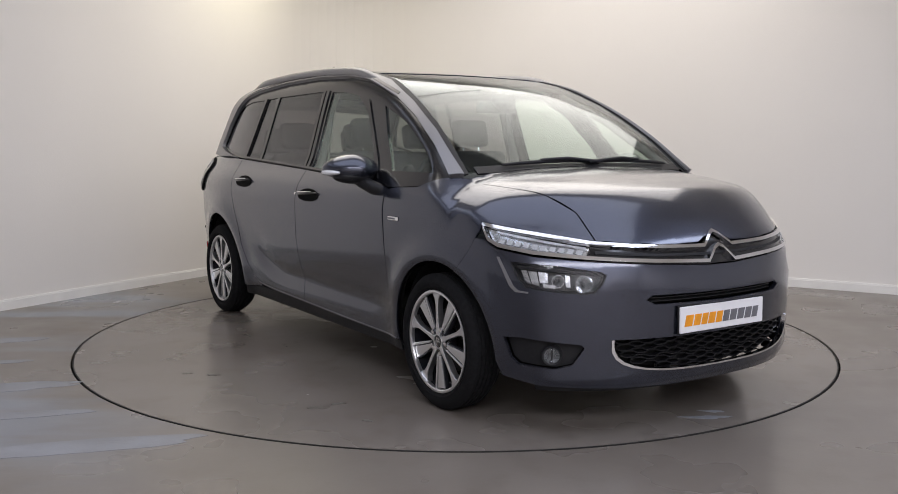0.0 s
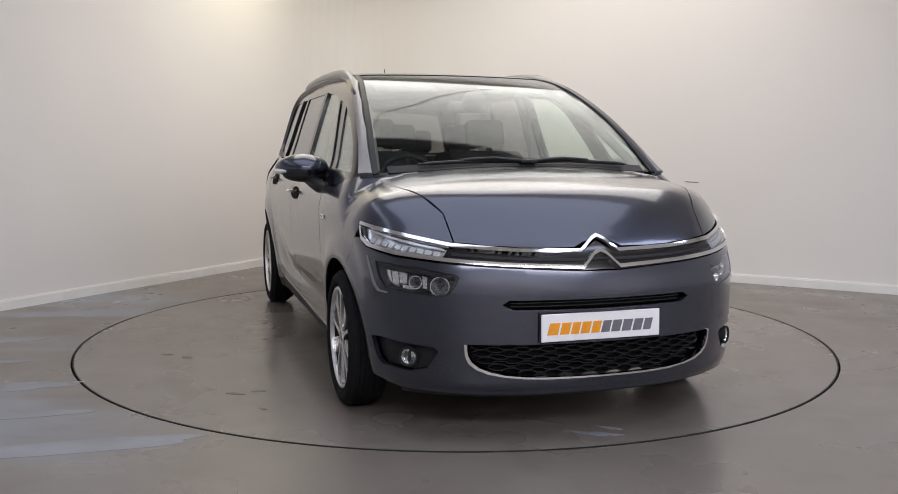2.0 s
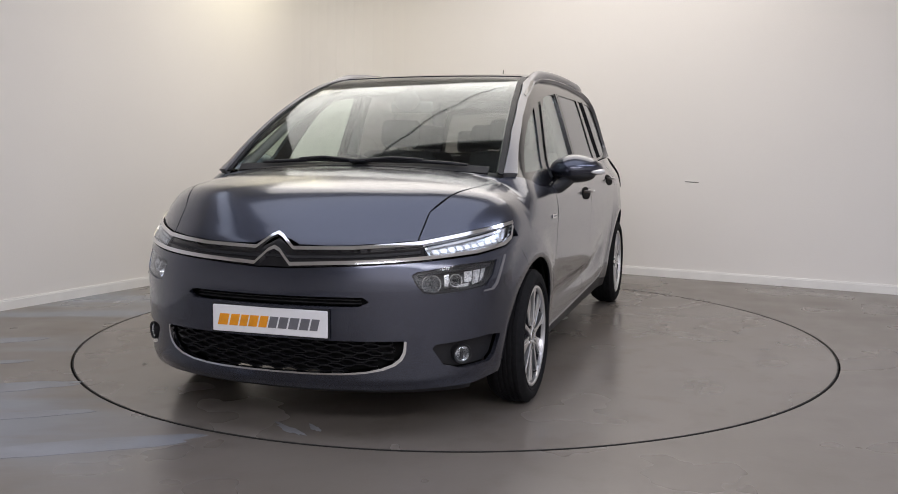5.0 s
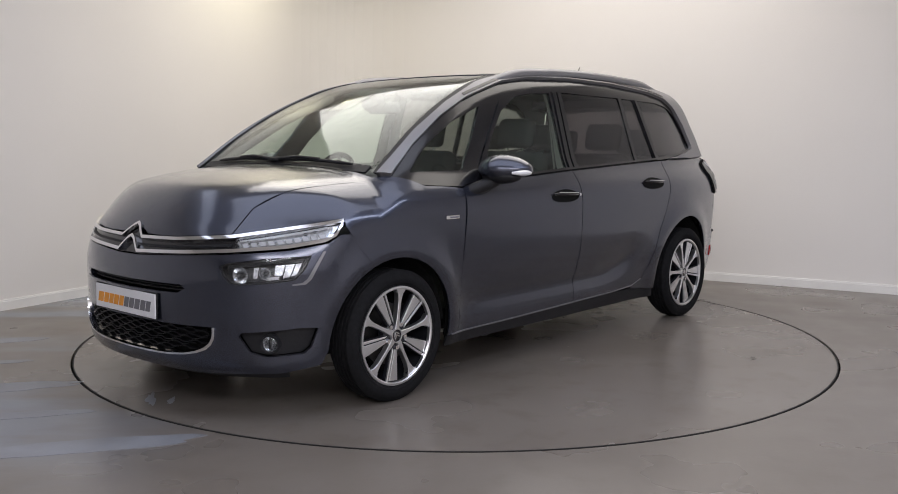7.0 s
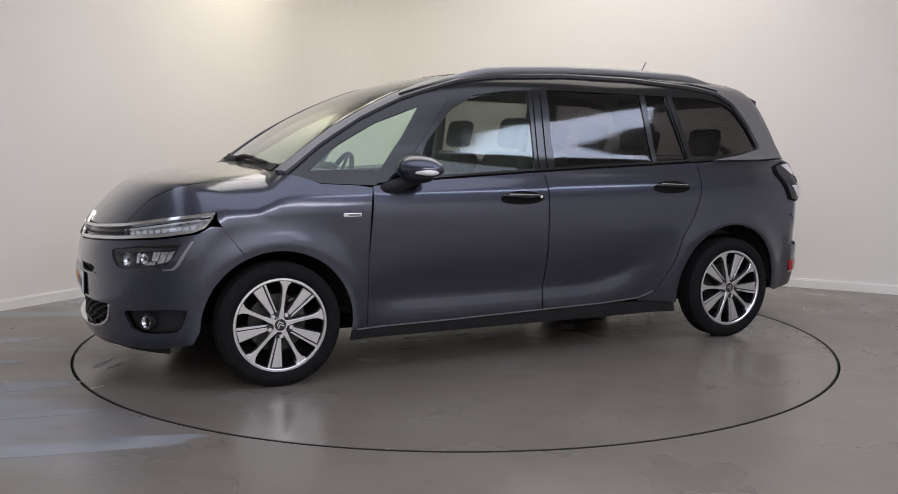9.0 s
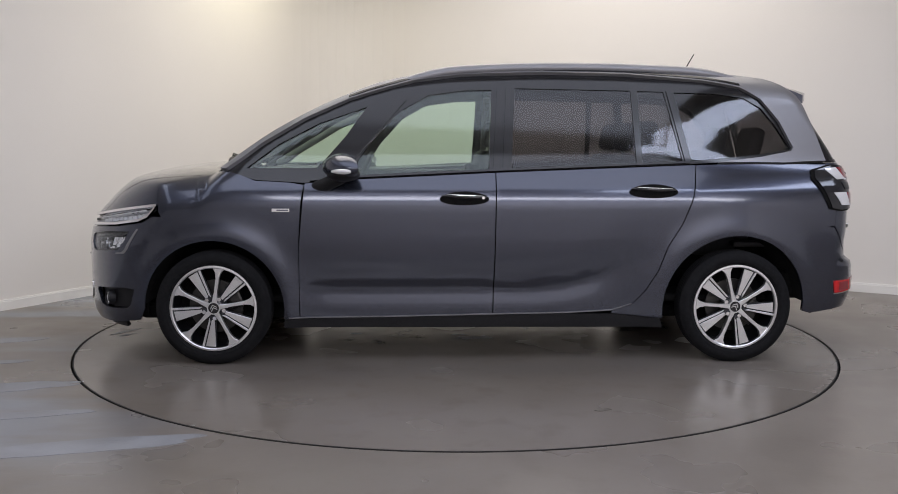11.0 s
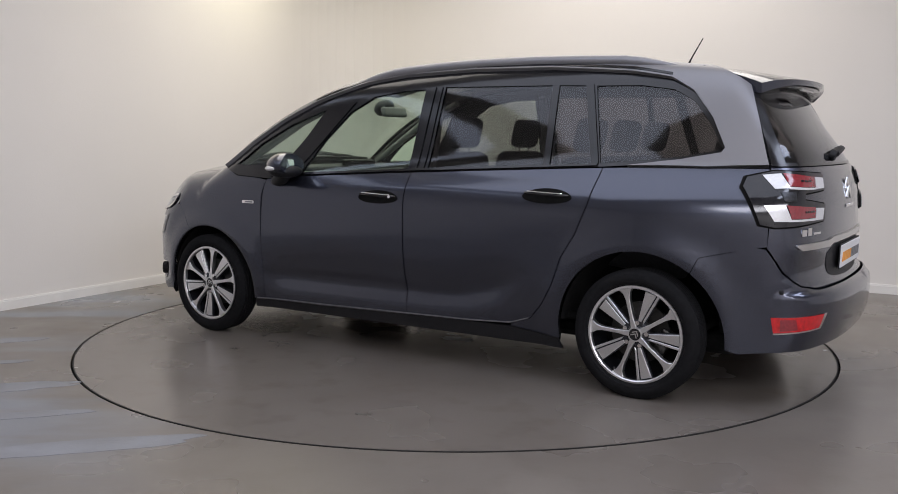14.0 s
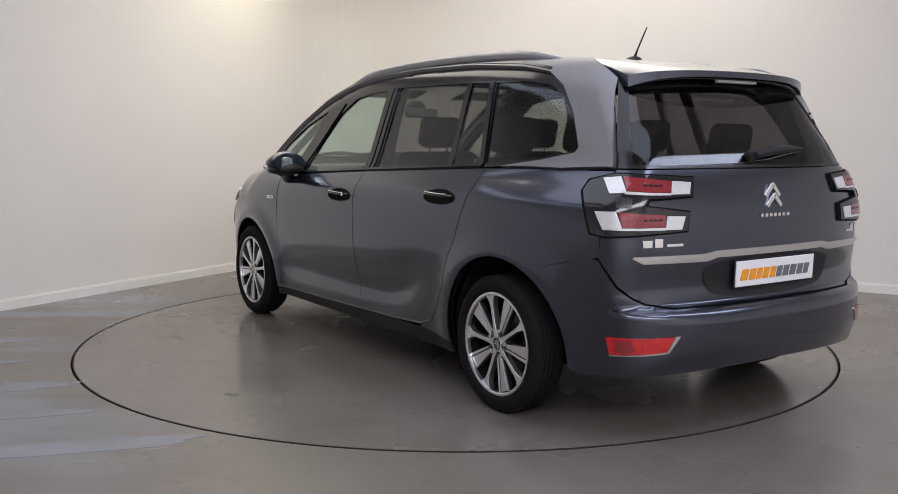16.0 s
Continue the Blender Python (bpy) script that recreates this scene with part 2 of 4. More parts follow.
def build_room():
    line = inner_line()
    strip_wall("wall_north", line, -0.05, CEILING, 0.15, WALL, "white painted showroom wall with a rounded corner", "wall")
    base = shift_line(line, -0.016)
    strip_wall("baseboard", base, 0.0, 0.064, 0.0155, SKIRT, "white painted skirting board along the wall", "skirting")
    cap = shift_line(line, -0.010)
    strip_wall("trim", cap, 0.0642, 0.075, 0.0095, SKIRT, "thin rounded top bead of the white skirting", "skirting")
    back = [line[-1], Vector((6.2, -8.2)), Vector((-6.4, -8.2)), line[0]]
    strip_wall("unseen_wall_south", back, -0.05, CEILING, 0.15, WALL, "unseen plain white wall added to close the room", "wall")
    outline = [(-8, -8.6), (8.5, -8.6), (8.5, 5.2), (-8, 5.2)]
    segs = 128
    ring = [(DISC_R * 1.0022 * math.cos(2 * math.pi * k / segs), DISC_R * 1.0022 * math.sin(2 * math.pi * k / segs)) for k in range(segs)]
    # floor: a sheet with a round opening
    verts = [(x, y, 0) for x, y in ring] + [(x, y, -0.06) for x, y in ring]
    faces = [(k, segs + k, segs + (k + 1) % segs, (k + 1) % segs) for k in range(segs)]
    far = []
    for x, y in ring:
        s = min(8.2 / max(abs(x), 1e-6), (8.5 if y < 0 else 5.2) / max(abs(y), 1e-6))
        far.append((x * s, y * s, 0))
    verts += far
    faces += [(k, (k + 1) % segs, 2 * segs + (k + 1) % segs, 2 * segs + k) for k in range(segs)]
    ob = mesh_object("floor", verts, faces, FLOOR)
    tagged(ob, "worn grey-brown painted concrete floor with bluish patches", "floor", kind="structure")
    pit = part("turntable_pit", disc(DISC_R + 0.05, 0.02, pose(0, 0, -0.07), 96), GAP, None)
    tagged(pit, "dark pit bottom under the turntable gap", "pit", kind="structure")
    top = part("ceiling", box((17, 15, 0.1), pose(0, -1.6, CEILING + 0.05)), CEIL, None)
    tagged(top, "plain off-white painted ceiling", "ceiling", kind="structure")
    for x, y, sx, sy, turn in LAMP_TRAYS:
        tray = new("unseen_ceiling_light")
        tray.matrix_world = pose(x, y, CEILING, 0, 0, turn)
        tagged(tray, "unseen white flat tray lamp added under the ceiling", "ceiling light", group="ceiling lamps")
        part("backing", box((sx + 0.1, sy + 0.1, 0.02), pose(0, 0, -0.012), 0.004), TRAY, tray)
        for a, b, w, d in ((0, 1, sx + 0.1, 0.03), (0, -1, sx + 0.1, 0.03), (1, 0, 0.03, sy + 0.04), (-1, 0, 0.03, sy + 0.04)):
            part("rim", box((w, d, 0.06), pose(a * (sx / 2 + 0.035), b * (sy / 2 + 0.035), -0.053), 0.004), TRAY, tray)
    pts = []
    for k in range(17):
        u = k / 16
        pts.append((-1.5 + 2.0 * u, -0.9 + 2.9 * u - 0.5 * math.sin(math.pi * u), 3.17 - 0.10 * math.sin(math.pi * u)))
    pts = [(pts[0][0] - 0.02, pts[0][1], CEILING)] + pts + [(pts[-1][0], pts[-1][1] + 0.02, CEILING)]
    cable = part("ceiling_cable", tube(pts, 0.011, 8), PLASTIC, None, "", 60)
    tagged(cable, "thin black cable sagging under the ceiling lamp", "cable")
    rnd = random.Random(7)

    def blot(name, cx, cy, rx, ry, turn, z, mat, parent=None, rough=0.25, n=30):
        rim = []
        for k in range(n):
            a = 2 * math.pi * k / n
            f = 1 + rough * (noise.noise((2.2 * math.cos(a) + cx * 3, 2.2 * math.sin(a) + cy * 3, 1.7)) + 0.5 * noise.noise((6 * math.cos(a), 6 * math.sin(a), cx * 5)))
            v = pose(cx, cy, 0, 0, 0, turn) @ Vector((rx * f * math.cos(a), ry * f * math.sin(a), 0))
            rim.append(v)
        verts = [(v.x, v.y, z) for v in rim] + [(v.x, v.y, z - 0.002) for v in rim]
        faces = [tuple(range(n)), tuple(range(2 * n - 1, n - 1, -1))] + [(k, n + k, n + (k + 1) % n, (k + 1) % n) for k in range(n)]
        return mesh_object(name, verts, faces, mat, parent)

    for cx, cy, rx, ry, turn in ((-1.49, -2.21, 0.47, 0.088, 17), (-2.32, -1.38, 0.47, 0.092, 14), (-2.88, -0.35, 0.47, 0.072, 18), (-2.63, -0.87, 0.31, 0.052, 12), (-2.01, -1.83, 0.41, 0.052, 16)):
        tagged(blot("floor_patch", cx, cy, rx, ry, turn, 0.0012, BLUISH), "bluish bare patch worn in the floor paint", "floor patch", kind="structure")
    for cx, cy, rx, ry, turn in SMUDGES:
        blot("smudge", cx, cy, rx, ry, turn, 0.0012, SMUDGE, turntable, 0.5)
    for cx, cy, rx, ry, turn in GLEAM_MARKS:
        blot("gleam_mark", cx, cy, rx, ry, turn, 0.0011, BLUISH, turntable, 0.6)
    # a small scuff on the wall
    p = CORNER + RIGHTWAY * 3.80
    turn = math.degrees(math.atan2(RIGHTWAY.y, RIGHTWAY.x))
    mark = part("wall_scuff", box((0.12, 0.002, 0.006), pose(p.x, p.y, 0.86, 0, 2, turn) @ pose(0, -0.002, 0), 0.0008), SCUFF, None)
    tagged(mark, "thin dark scuff scratched on the white wall", "scuff", kind="structure")


turntable = part("turntable", disc(DISC_R * 0.9975, 0.05, pose(0, 0, -0.025), 160), DISC, None)
tagged(turntable, "round grey-brown painted vehicle turntable flush with the floor", "turntable")

ring = lathe([(DISC_R * 0.9948, 0.0012), (DISC_R * 0.9976, 0.0012), (DISC_R * 0.9976, -0.03), (DISC_R * 0.9948, -0.03)], 160, pose(0, 0, 0, 90))
part("gap_ring", ring, GAP, turntable, "dark ring added to thicken the turntable's gap line")

SMUDGES = ((0.21, -1.64, 0.035, 0.018, 50), (0.11, -1.74, 0.03, 0.012, 70), (1.04, -1.44, 0.05, 0.015, 60), (1.03, -1.33, 0.035, 0.013, 75), (1.33, -1.34, 0.025, 0.012, 30), (-0.6, 1.7, 0.04, 0.014, 20), (-1.5, -0.9, 0.03, 0.015, 100))
GLEAM_MARKS = ((-0.12, 0.15, 0.11, 0.045, 10), (-0.02, 0.06, 0.05, 0.015, 0), (2.09, -0.06, 0.10, 0.02, 60), (2.04, 0.03, 0.05, 0.015, 50), (0.62, 0.02, 0.03, 0.01, 0))
build_room()

# ---------------------------------------------------------------- the car's form


def curve(xs, ys):
    """A smooth curve through points, without overshoot."""
    xs, ys = np.array(xs, float), np.array(ys, float)
    d = np.diff(ys) / np.diff(xs)
    m = np.zeros(len(xs))
    m[0], m[-1] = d[0], d[-1]
    for i in range(1, len(xs) - 1):
        m[i] = 0 if d[i - 1] * d[i] <= 0 else 2 * d[i - 1] * d[i] / (d[i - 1] + d[i])

    def f(x):
        x = np.asarray(x, float)
        i = np.clip(np.searchsorted(xs, x) - 1, 0, len(xs) - 2)
        h = xs[i + 1] - xs[i]
        t = (x - xs[i]) / h
        tc = np.clip(t, 0, 1)
        v = (2 * tc**3 - 3 * tc**2 + 1) * ys[i] + (tc**3 - 2 * tc**2 + tc) * h * m[i] + (-2 * tc**3 + 3 * tc**2) * ys[i + 1] + (tc**3 - tc**2) * h * m[i + 1]
        return v + np.where(t < 0, t * h * m[i], 0) + np.where(t > 1, (t - 1) * h * m[i + 1], 0)

    return f


side_curve = curve([0.1, 0.2, 0.3, 0.42, 0.55, 0.7, 0.85, 0.94, 1.0, 1.05, 1.1, 1.2, 1.35, 1.5, 1.6, 1.7],
                   [0.80, 0.845, 0.868, 0.882, 0.896, 0.908, 0.910, 0.893, 0.858, 0.822, 0.796, 0.762, 0.715, 0.664, 0.617, 0.54])
hood_curve = curve([0.9, 1.41, 1.7, 1.968, 2.132, 2.212, 2.31], [1.122, 1.088, 1.060, 1.006, 0.922, 0.820, 0.60])
cab_curve = curve([-2.1, -1.95, -1.8, -1.6, -1.3, -1.0, -0.7, -0.4, 0.0, 0.35, 0.62, 0.93, 1.2, 1.46, 1.7],
                  [1.44, 1.50, 1.54, 1.570, 1.602, 1.620, 1.632, 1.634, 1.620, 1.584, 1.523, 1.399, 1.246, 1.058, 0.88])
nose_curve = curve([0.1, 0.2, 0.26, 0.34, 0.45, 0.6, 0.7, 0.78, 0.85], [2.148, 2.236, 2.265, 2.269, 2.273, 2.272, 2.262, 2.234, 2.176])
tail_curve = curve([0.15, 0.28, 0.4, 0.485, 0.535, 0.562, 0.62, 0.75, 0.9, 1.05, 1.15, 1.3, 1.46, 1.6],
                   [-2.11, -2.225, -2.260, -2.262, -2.244, -2.188, -2.172, -2.182, -2.178, -2.145, -2.098, -1.99, -1.885, -1.76])


def smax(a, b, k):
    h = np.maximum(k - np.abs(a - b), 0) / k
    return np.maximum(a, b) + h * h * k * 0.25


def body(x, y, z):
    """Less than zero inside the car's outer skin."""
    ay = np.abs(y)
    flare = 0.020 * np.exp(-(((np.hypot(x - 1.415, z - 0.3) - 0.40) / 0.07) ** 2)) + 0.018 * np.exp(-(((np.hypot(x + 1.415, z - 0.3) - 0.42) / 0.08) ** 2))
    flare = flare * (z < 0.95)
    drop = z - (0.455 + 0.15 * np.clip((-0.25 - x) / 0.6, 0, 1) ** 2)
    crease = 0.5 * np.exp(-np.maximum(drop, 0) / 0.09) * np.exp(-((np.minimum(drop, 0) / 0.035) ** 2)) - np.exp(-(((drop + 0.03) / 0.10) ** 2))
    waist = -0.028 * crease / (1 + np.exp(-(x + 0.72) / 0.05)) / (1 + np.exp((x - 0.90) / 0.05))
    wide = side_curve(z) - 0.060 * (np.maximum(-1.2 - x, 0) / 0.66) ** 2 - 0.028 * (np.maximum(x - 1.0, 0) / 0.7) ** 2 + flare - waist
    bonnet = hood_curve(x + 0.10 * ay * ay) - 0.075 * ay**2 - 0.18 * ay**6
    cab = cab_curve(x + 0.06 * (ay / 0.72) ** 2 * (x > 0.2) * np.clip((x - 0.2) / 0.5, 0, 1)) - 0.03 * ay**2
    top = (z - np.maximum(bonnet, cab)) * 0.85
    front = x - (nose_curve(z) - (0.205 + 0.065 * np.clip((z - 0.64) / 0.16, 0, 1)) * ay**2 - 0.42 * ay**4)
    low = 0.5 - 0.5 * np.cos(np.pi * np.clip((0.60 - z) / 0.12, 0, 1))
    rear = (tail_curve(z) + (0.10 - 0.02 * low) * ay**2 + (0.12 + 0.18 * low) * ay**4) - x
    return smax(smax(ay - wide, top, 0.10), smax(front, rear, 0.02), 0.08)


def gradient(p):
    e = 1e-3
    g = np.stack([body(*(p + e * np.eye(3)[i]).T) - body(*(p - e * np.eye(3)[i]).T) for i in range(3)], 1)
    return g / np.maximum(np.linalg.norm(g, axis=1), 1e-9)[:, None]


def march(start, way, far):
    lo, hi = np.zeros(len(start)), np.full(len(start), float(far))
    for _ in range(34):
        mid = (lo + hi) / 2
        out = body(*(start + mid[:, None] * way).T) > 0
        hi, lo = np.where(out, mid, hi), np.where(out, lo, mid)
    return start + lo[:, None] * way


def on_side(x, z):
    return tuple(march(np.array([[x, 0.0, z]]), np.array([[0, 1.0, 0]]), 1.3)[0])


def on_top(x, y):
    return tuple(march(np.array([[x, y, 0.5]]), np.array([[0, 0, 1.0]]), 1.3)[0])


HUBS = {"polar": 1.3, "tail": -1.3}


def inside(pts, poly):
    x, y = pts[:, 0], pts[:, 1]
    r = np.zeros(len(pts), bool)
    n = len(poly)
    for i in range(n):
        (x1, y1), (x2, y2) = poly[i], poly[i - 1]
        if y1 != y2:
            r ^= ((y1 > y) != (y2 > y)) & (x < (x2 - x1) * (y - y1) / (y2 - y1) + x1)
    return r


def rounded(poly, n=3):
    """Cut a polygon's corners twice, for soft outlines."""
    for _ in range(n):
        out = []
        for i in range(len(poly)):
            a, b = np.array(poly[i]), np.array(poly[(i + 1) % len(poly)])
            out += [tuple(0.75 * a + 0.25 * b), tuple(0.25 * a + 0.75 * b)]
        poly = out
    return poly


def fine(poly, step):
    out = []
    for i in range(len(poly)):
        a, b = np.array(poly[i]), np.array(poly[(i + 1) % len(poly)])
        n = max(1, int(np.ceil(np.linalg.norm(b - a) / step)))
        out += [tuple(a + (b - a) * k / n) for k in range(n)]
    return out


def to_plane(pts, mode):
    """Points to the flat map of a panel. Side and tops take metres, polar maps degrees and heights."""
    if mode in HUBS:
        return [(radians(a) * 0.85, z) for a, z in pts]
    if mode == "side":
        return [(p[0], p[-1]) for p in pts]
    way = Vector(mode).normalized()
    e1 = Vector((1, 0, 0)) if abs(way.x) < 0.5 else Vector((0, 1, 0))
    e1 = (e1 - way * e1.dot(way)).normalized()
    e2 = way.cross(e1)
    return [(Vector(p).dot(e1), Vector(p).dot(e2)) for p in pts]


def to_skin(q, mode):
    if mode in HUBS:
        a = q[:, 0] / 0.85
        s = 1 if mode == "polar" else -1
        start = np.stack([np.full(len(q), HUBS[mode]), np.zeros(len(q)), q[:, 1]], 1)
        return march(start, np.stack([s * np.cos(a), np.sin(a), np.zeros(len(q))], 1), 1.3)
    if mode == "side":
        return march(np.stack([q[:, 0], np.zeros(len(q)), q[:, 1]], 1), np.array([[0, 1.0, 0]]), 1.3)
    way = Vector(mode).normalized()
    e1 = Vector((1, 0, 0)) if abs(way.x) < 0.5 else Vector((0, 1, 0))
    e1 = (e1 - way * e1.dot(way)).normalized()
    e2 = way.cross(e1)
    start = q[:, :1] * np.array(e1) + q[:, 1:] * np.array(e2) + np.array(way) * 0.42
    return march(start, np.array([way]), 1.9)


from mathutils.geometry import delaunay_2d_cdt


def panel(name, mat, parent, pts, mode="side", holes=(), thick=0.012, off=0.0, res=0.05, label="", flip=1, soft=0):
    """A sheet of the car's skin inside an outline, with thickness. flip -1 builds its mirror image."""
    loops = [to_plane(pts, mode)] + [to_plane(h, mode) for h in holes]
    if soft:
        loops = [rounded(l, soft) for l in loops]
    loops = [fine(l, res * 0.6) for l in loops]
    flat, edges = [], []
    for l in loops:
        n0 = len(flat)
        flat += l
        edges += [(n0 + i, n0 + (i + 1) % len(l)) for i in range(len(l))]
    lo, hi = np.min(loops[0], 0), np.max(loops[0], 0)
    gx, gy = np.meshgrid(np.arange(lo[0] + res / 2, hi[0], res), np.arange(lo[1] + res / 2, hi[1], res))
    gp = np.stack([gx.ravel(), gy.ravel()], 1)
    if len(gp):
        keep = inside(gp, loops[0])
        for h in loops[1:]:
            keep &= ~inside(gp, h)
        rim = np.array(flat)
        near = np.array([np.min(np.hypot(*(rim - g).T)) > res * 0.35 for g in gp])
        gp = gp[keep & near]
    vs, _, fs, *_ = delaunay_2d_cdt([Vector(v) for v in flat] + [Vector(g) for g in gp], edges, [], 0, 1e-6)
    q = np.array([(v.x, v.y) for v in vs])
    tri = np.array(fs)
    mid = q[tri].mean(1)
    ok = inside(mid, loops[0])
    for h in loops[1:]:
        ok &= ~inside(mid, h)
    tri = tri[ok]
    p = to_skin(q, mode)
    nrm = gradient(p)
    p = p + nrm * off
    # faces look outwards
    a, b, c = p[tri[:, 0]], p[tri[:, 1]], p[tri[:, 2]]
    turn = (np.cross(b - a, c - a) * nrm[tri[:, 0]]).sum(1) < 0
    tri[turn] = tri[turn][:, ::-1]
    inner = p - nrm * thick
    n = len(p)
    count = {}
    for t in tri:
        for i in range(3):
            e = (int(t[i]), int(t[(i + 1) % 3]))
            count[e] = 1
    border = [e for e in count if (e[1], e[0]) not in count]
    faces = [tuple(int(i) for i in t) for t in tri] + [tuple(int(i) + n for i in t[::-1]) for t in tri] + [(b, a, a + n, b + n) for a, b in border]
    sharp = [(min(e), max(e)) for e in border] + [(min(e) + n, max(e) + n) for e in border]
    verts = np.concatenate([p, inner])
    if flip < 0:
        verts = verts * np.array([1, -1, 1])
        faces = [f[::-1] for f in faces]
    ob = mesh_object(name, verts, faces, mat, parent, label, True, sharp)
    nn = np.concatenate([nrm, -nrm]) * (np.array([1, flip, 1]) if flip < 0 else 1)
    me = ob.data
    skin = 2 * len(tri)
    loops_n = []
    for f in me.polygons:
        for v in f.vertices:
            loops_n.append(tuple(nn[v]) if f.index < skin and len(f.vertices) == 3 else (0.0, 0.0, 0.0))
    me.normals_split_custom_set(loops_n)
    return ob


def ribbon(path, w, mirror=True):
    """An outline round a line of (angle, height) points, w high."""
    if mirror:
        path = [(-a, z) for a, z in path[::-1] if a > 0] + path
    return [(a, z - w / 2) for a, z in path] + [(a, z + w / 2) for a, z in path[::-1]]


def arch(cx, cz, r, a0, a1, n=14):
    return [(cx + r * math.cos(radians(a0 + (a1 - a0) * k / n)), cz + r * math.sin(radians(a0 + (a1 - a0) * k / n))) for k in range(n + 1)]


# ---------------------------------------------------------------- the car
car = new("people_carrier")
tagged(car, "dark grey metallic seven-seat people carrier on a turntable", "car")

BELT_FRONT = [(0.925, 0.978), (0.745, 0.995), (-0.097, 1.036)]
REAR_SEAM = [(-1.20, 1.080), (-1.164, 0.904), (-1.105, 0.76), (-1.031, 0.641), (-0.985, 0.51), (-0.922, 0.401), (-0.85, 0.318), (-0.74, 0.284), (-0.5, 0.276)]
SATIN_LOW = [(1.352, 1.043), (1.162, 1.182), (0.928, 1.322), (0.696, 1.426), (0.53, 1.479), (0.335, 1.532), (0.073, 1.566), (-0.377, 1.580), (-0.84, 1.572),
             (-1.28, 1.537), (-1.479, 1.503), (-1.592, 1.441), (-1.691, 1.319), (-1.762, 1.176)]
RAIL_IN = [(1.39, 0.735), (1.10, 0.695), (0.83, 0.657), (0.53, 0.612), (0.27, 0.588), (-0.05, 0.572), (-0.7, 0.562), (-1.28, 0.565), (-1.55, 0.560), (-1.64, 0.552)]
rail_in = curve([p[0] for p in RAIL_IN[::-1]], [p[1] for p in RAIL_IN[::-1]])


def build_sides(s):
    """All the panels of one flank; s is 1 for the car's left, -1 for its right."""
    # front wing
    seam = [on_side(0.929, 0.97), on_side(0.962, 0.62), on_side(0.962, 0.255), on_side(1.03, 0.245)]
    curveface = [on_side(x, z) for x, z in arch(1.42, 0.297, 0.378, 188, 66)]
    lamp = [on_side(1.63, 0.72), on_side(1.688, 0.800)]
    lamp += [tuple(to_skin(np.array([[radians(a) * 0.85, z]]), "polar")[0]) for a, z in ((64.9, 0.835), (64.7, 0.868), (56, 0.850), (50, 0.838), (43, 0.820), (36.0, 0.806))]
    bonnet_line = [on_top(x, y) for x, y in ((1.98, 0.580), (1.85, 0.635), (1.68, 0.685), (1.52, 0.711), (1.41, 0.725))]
    pillar = [on_side(1.355, 1.040), on_side(1.19, 0.992), on_side(1.0, 0.982)]
    panel("front_wing", PAINT, car, seam + curveface + lamp + bonnet_line + pillar, (0.25, 0.80, 0.55), flip=s, res=0.035)
    # doors
    fd = BELT_FRONT + [(-0.092, 0.62), (-0.085, 0.262), (0.5, 0.250), (0.959, 0.246), (0.959, 0.62)]
    door = panel("front_door", PAINT, car, fd, flip=s, res=0.035)
    rd = [(-0.103, 1.036), (-0.098, 0.62), (-0.091, 0.262)] + [(-0.5, 0.270)] + [(x, z + 0.0) for x, z in REAR_SEAM[-2::-1]]
    door2 = panel("rear_door", PAINT, car, rd, flip=s, res=0.035)
    # rear quarter
    gap = 0.006
    tail_edge = to_skin(np.array([[radians(a) * 0.85, z] for a, z in ((50.2, 0.750), (50.1, 0.86), (49.2, 0.99), (47.7, 1.086))]), "tail")
    q = [(x - gap, z) for x, z in REAR_SEAM[:-1]] + [(-0.742, 0.270), (-1.012, 0.243)]
    q += arch(-1.42, 0.30, 0.402, -8, 128) + [(-1.703, 0.689), (-1.84, 0.722)] + [(float(p[0]), float(p[2])) for p in tail_edge] + [(-1.709, 1.086), (-1.33, 1.083)]
    panel("rear_quarter", PAINT, car, q, flip=s, res=0.035)
    panel("sill", PLASTIC, car, [(1.045, 0.238), (1.05, 0.19), (-1.03, 0.185), (-1.01, 0.238), (-0.742, 0.264), (-0.5, 0.264), (-0.09, 0.256), (0.5, 0.244)], flip=s, off=-0.004)
    panel("sill_highlight", SATIN, car, [(1.02, 0.247), (0.5, 0.252), (-0.09, 0.264), (-0.5, 0.272), (-0.74, 0.286), (-0.845, 0.320), (-0.85, 0.326), (-0.745, 0.292), (-0.5, 0.278), (-0.09, 0.270), (0.5, 0.258), (1.02, 0.253)], flip=s, off=0.005, thick=0.008)
    # a dark inner sheet added behind the gaps so no light shows through
    lining = [(1.75, 0.76), (1.0, 0.95), (-0.1, 1.0), (-1.2, 1.05), (-1.85, 1.04), (-1.85, 0.75), (-1.70, 0.69)] + arch(-1.42, 0.30, 0.41, 128, -8) + [(-1.0, 0.2), (1.0, 0.2)] + arch(1.42, 0.297, 0.386, 188, 42)
    panel("inner_backing", DARK, car, lining, flip=s, off=-0.035, thick=0.01, res=0.08)
    # glasshouse
    fq = [(1.245, 1.060), (1.073, 1.190), (0.855, 1.304), (0.60, 1.392), (0.715, 1.230), (0.862, 1.062)]
    fg = [(0.700, 1.020), (0.575, 1.205), (0.42, 1.370), (0.262, 1.458), (0.065, 1.486), (-0.085, 1.490), (-0.065, 1.050)]
    rg = [(-0.190, 1.058), (-0.215, 1.500), (-0.862, 1.490), (-0.878, 1.082)]
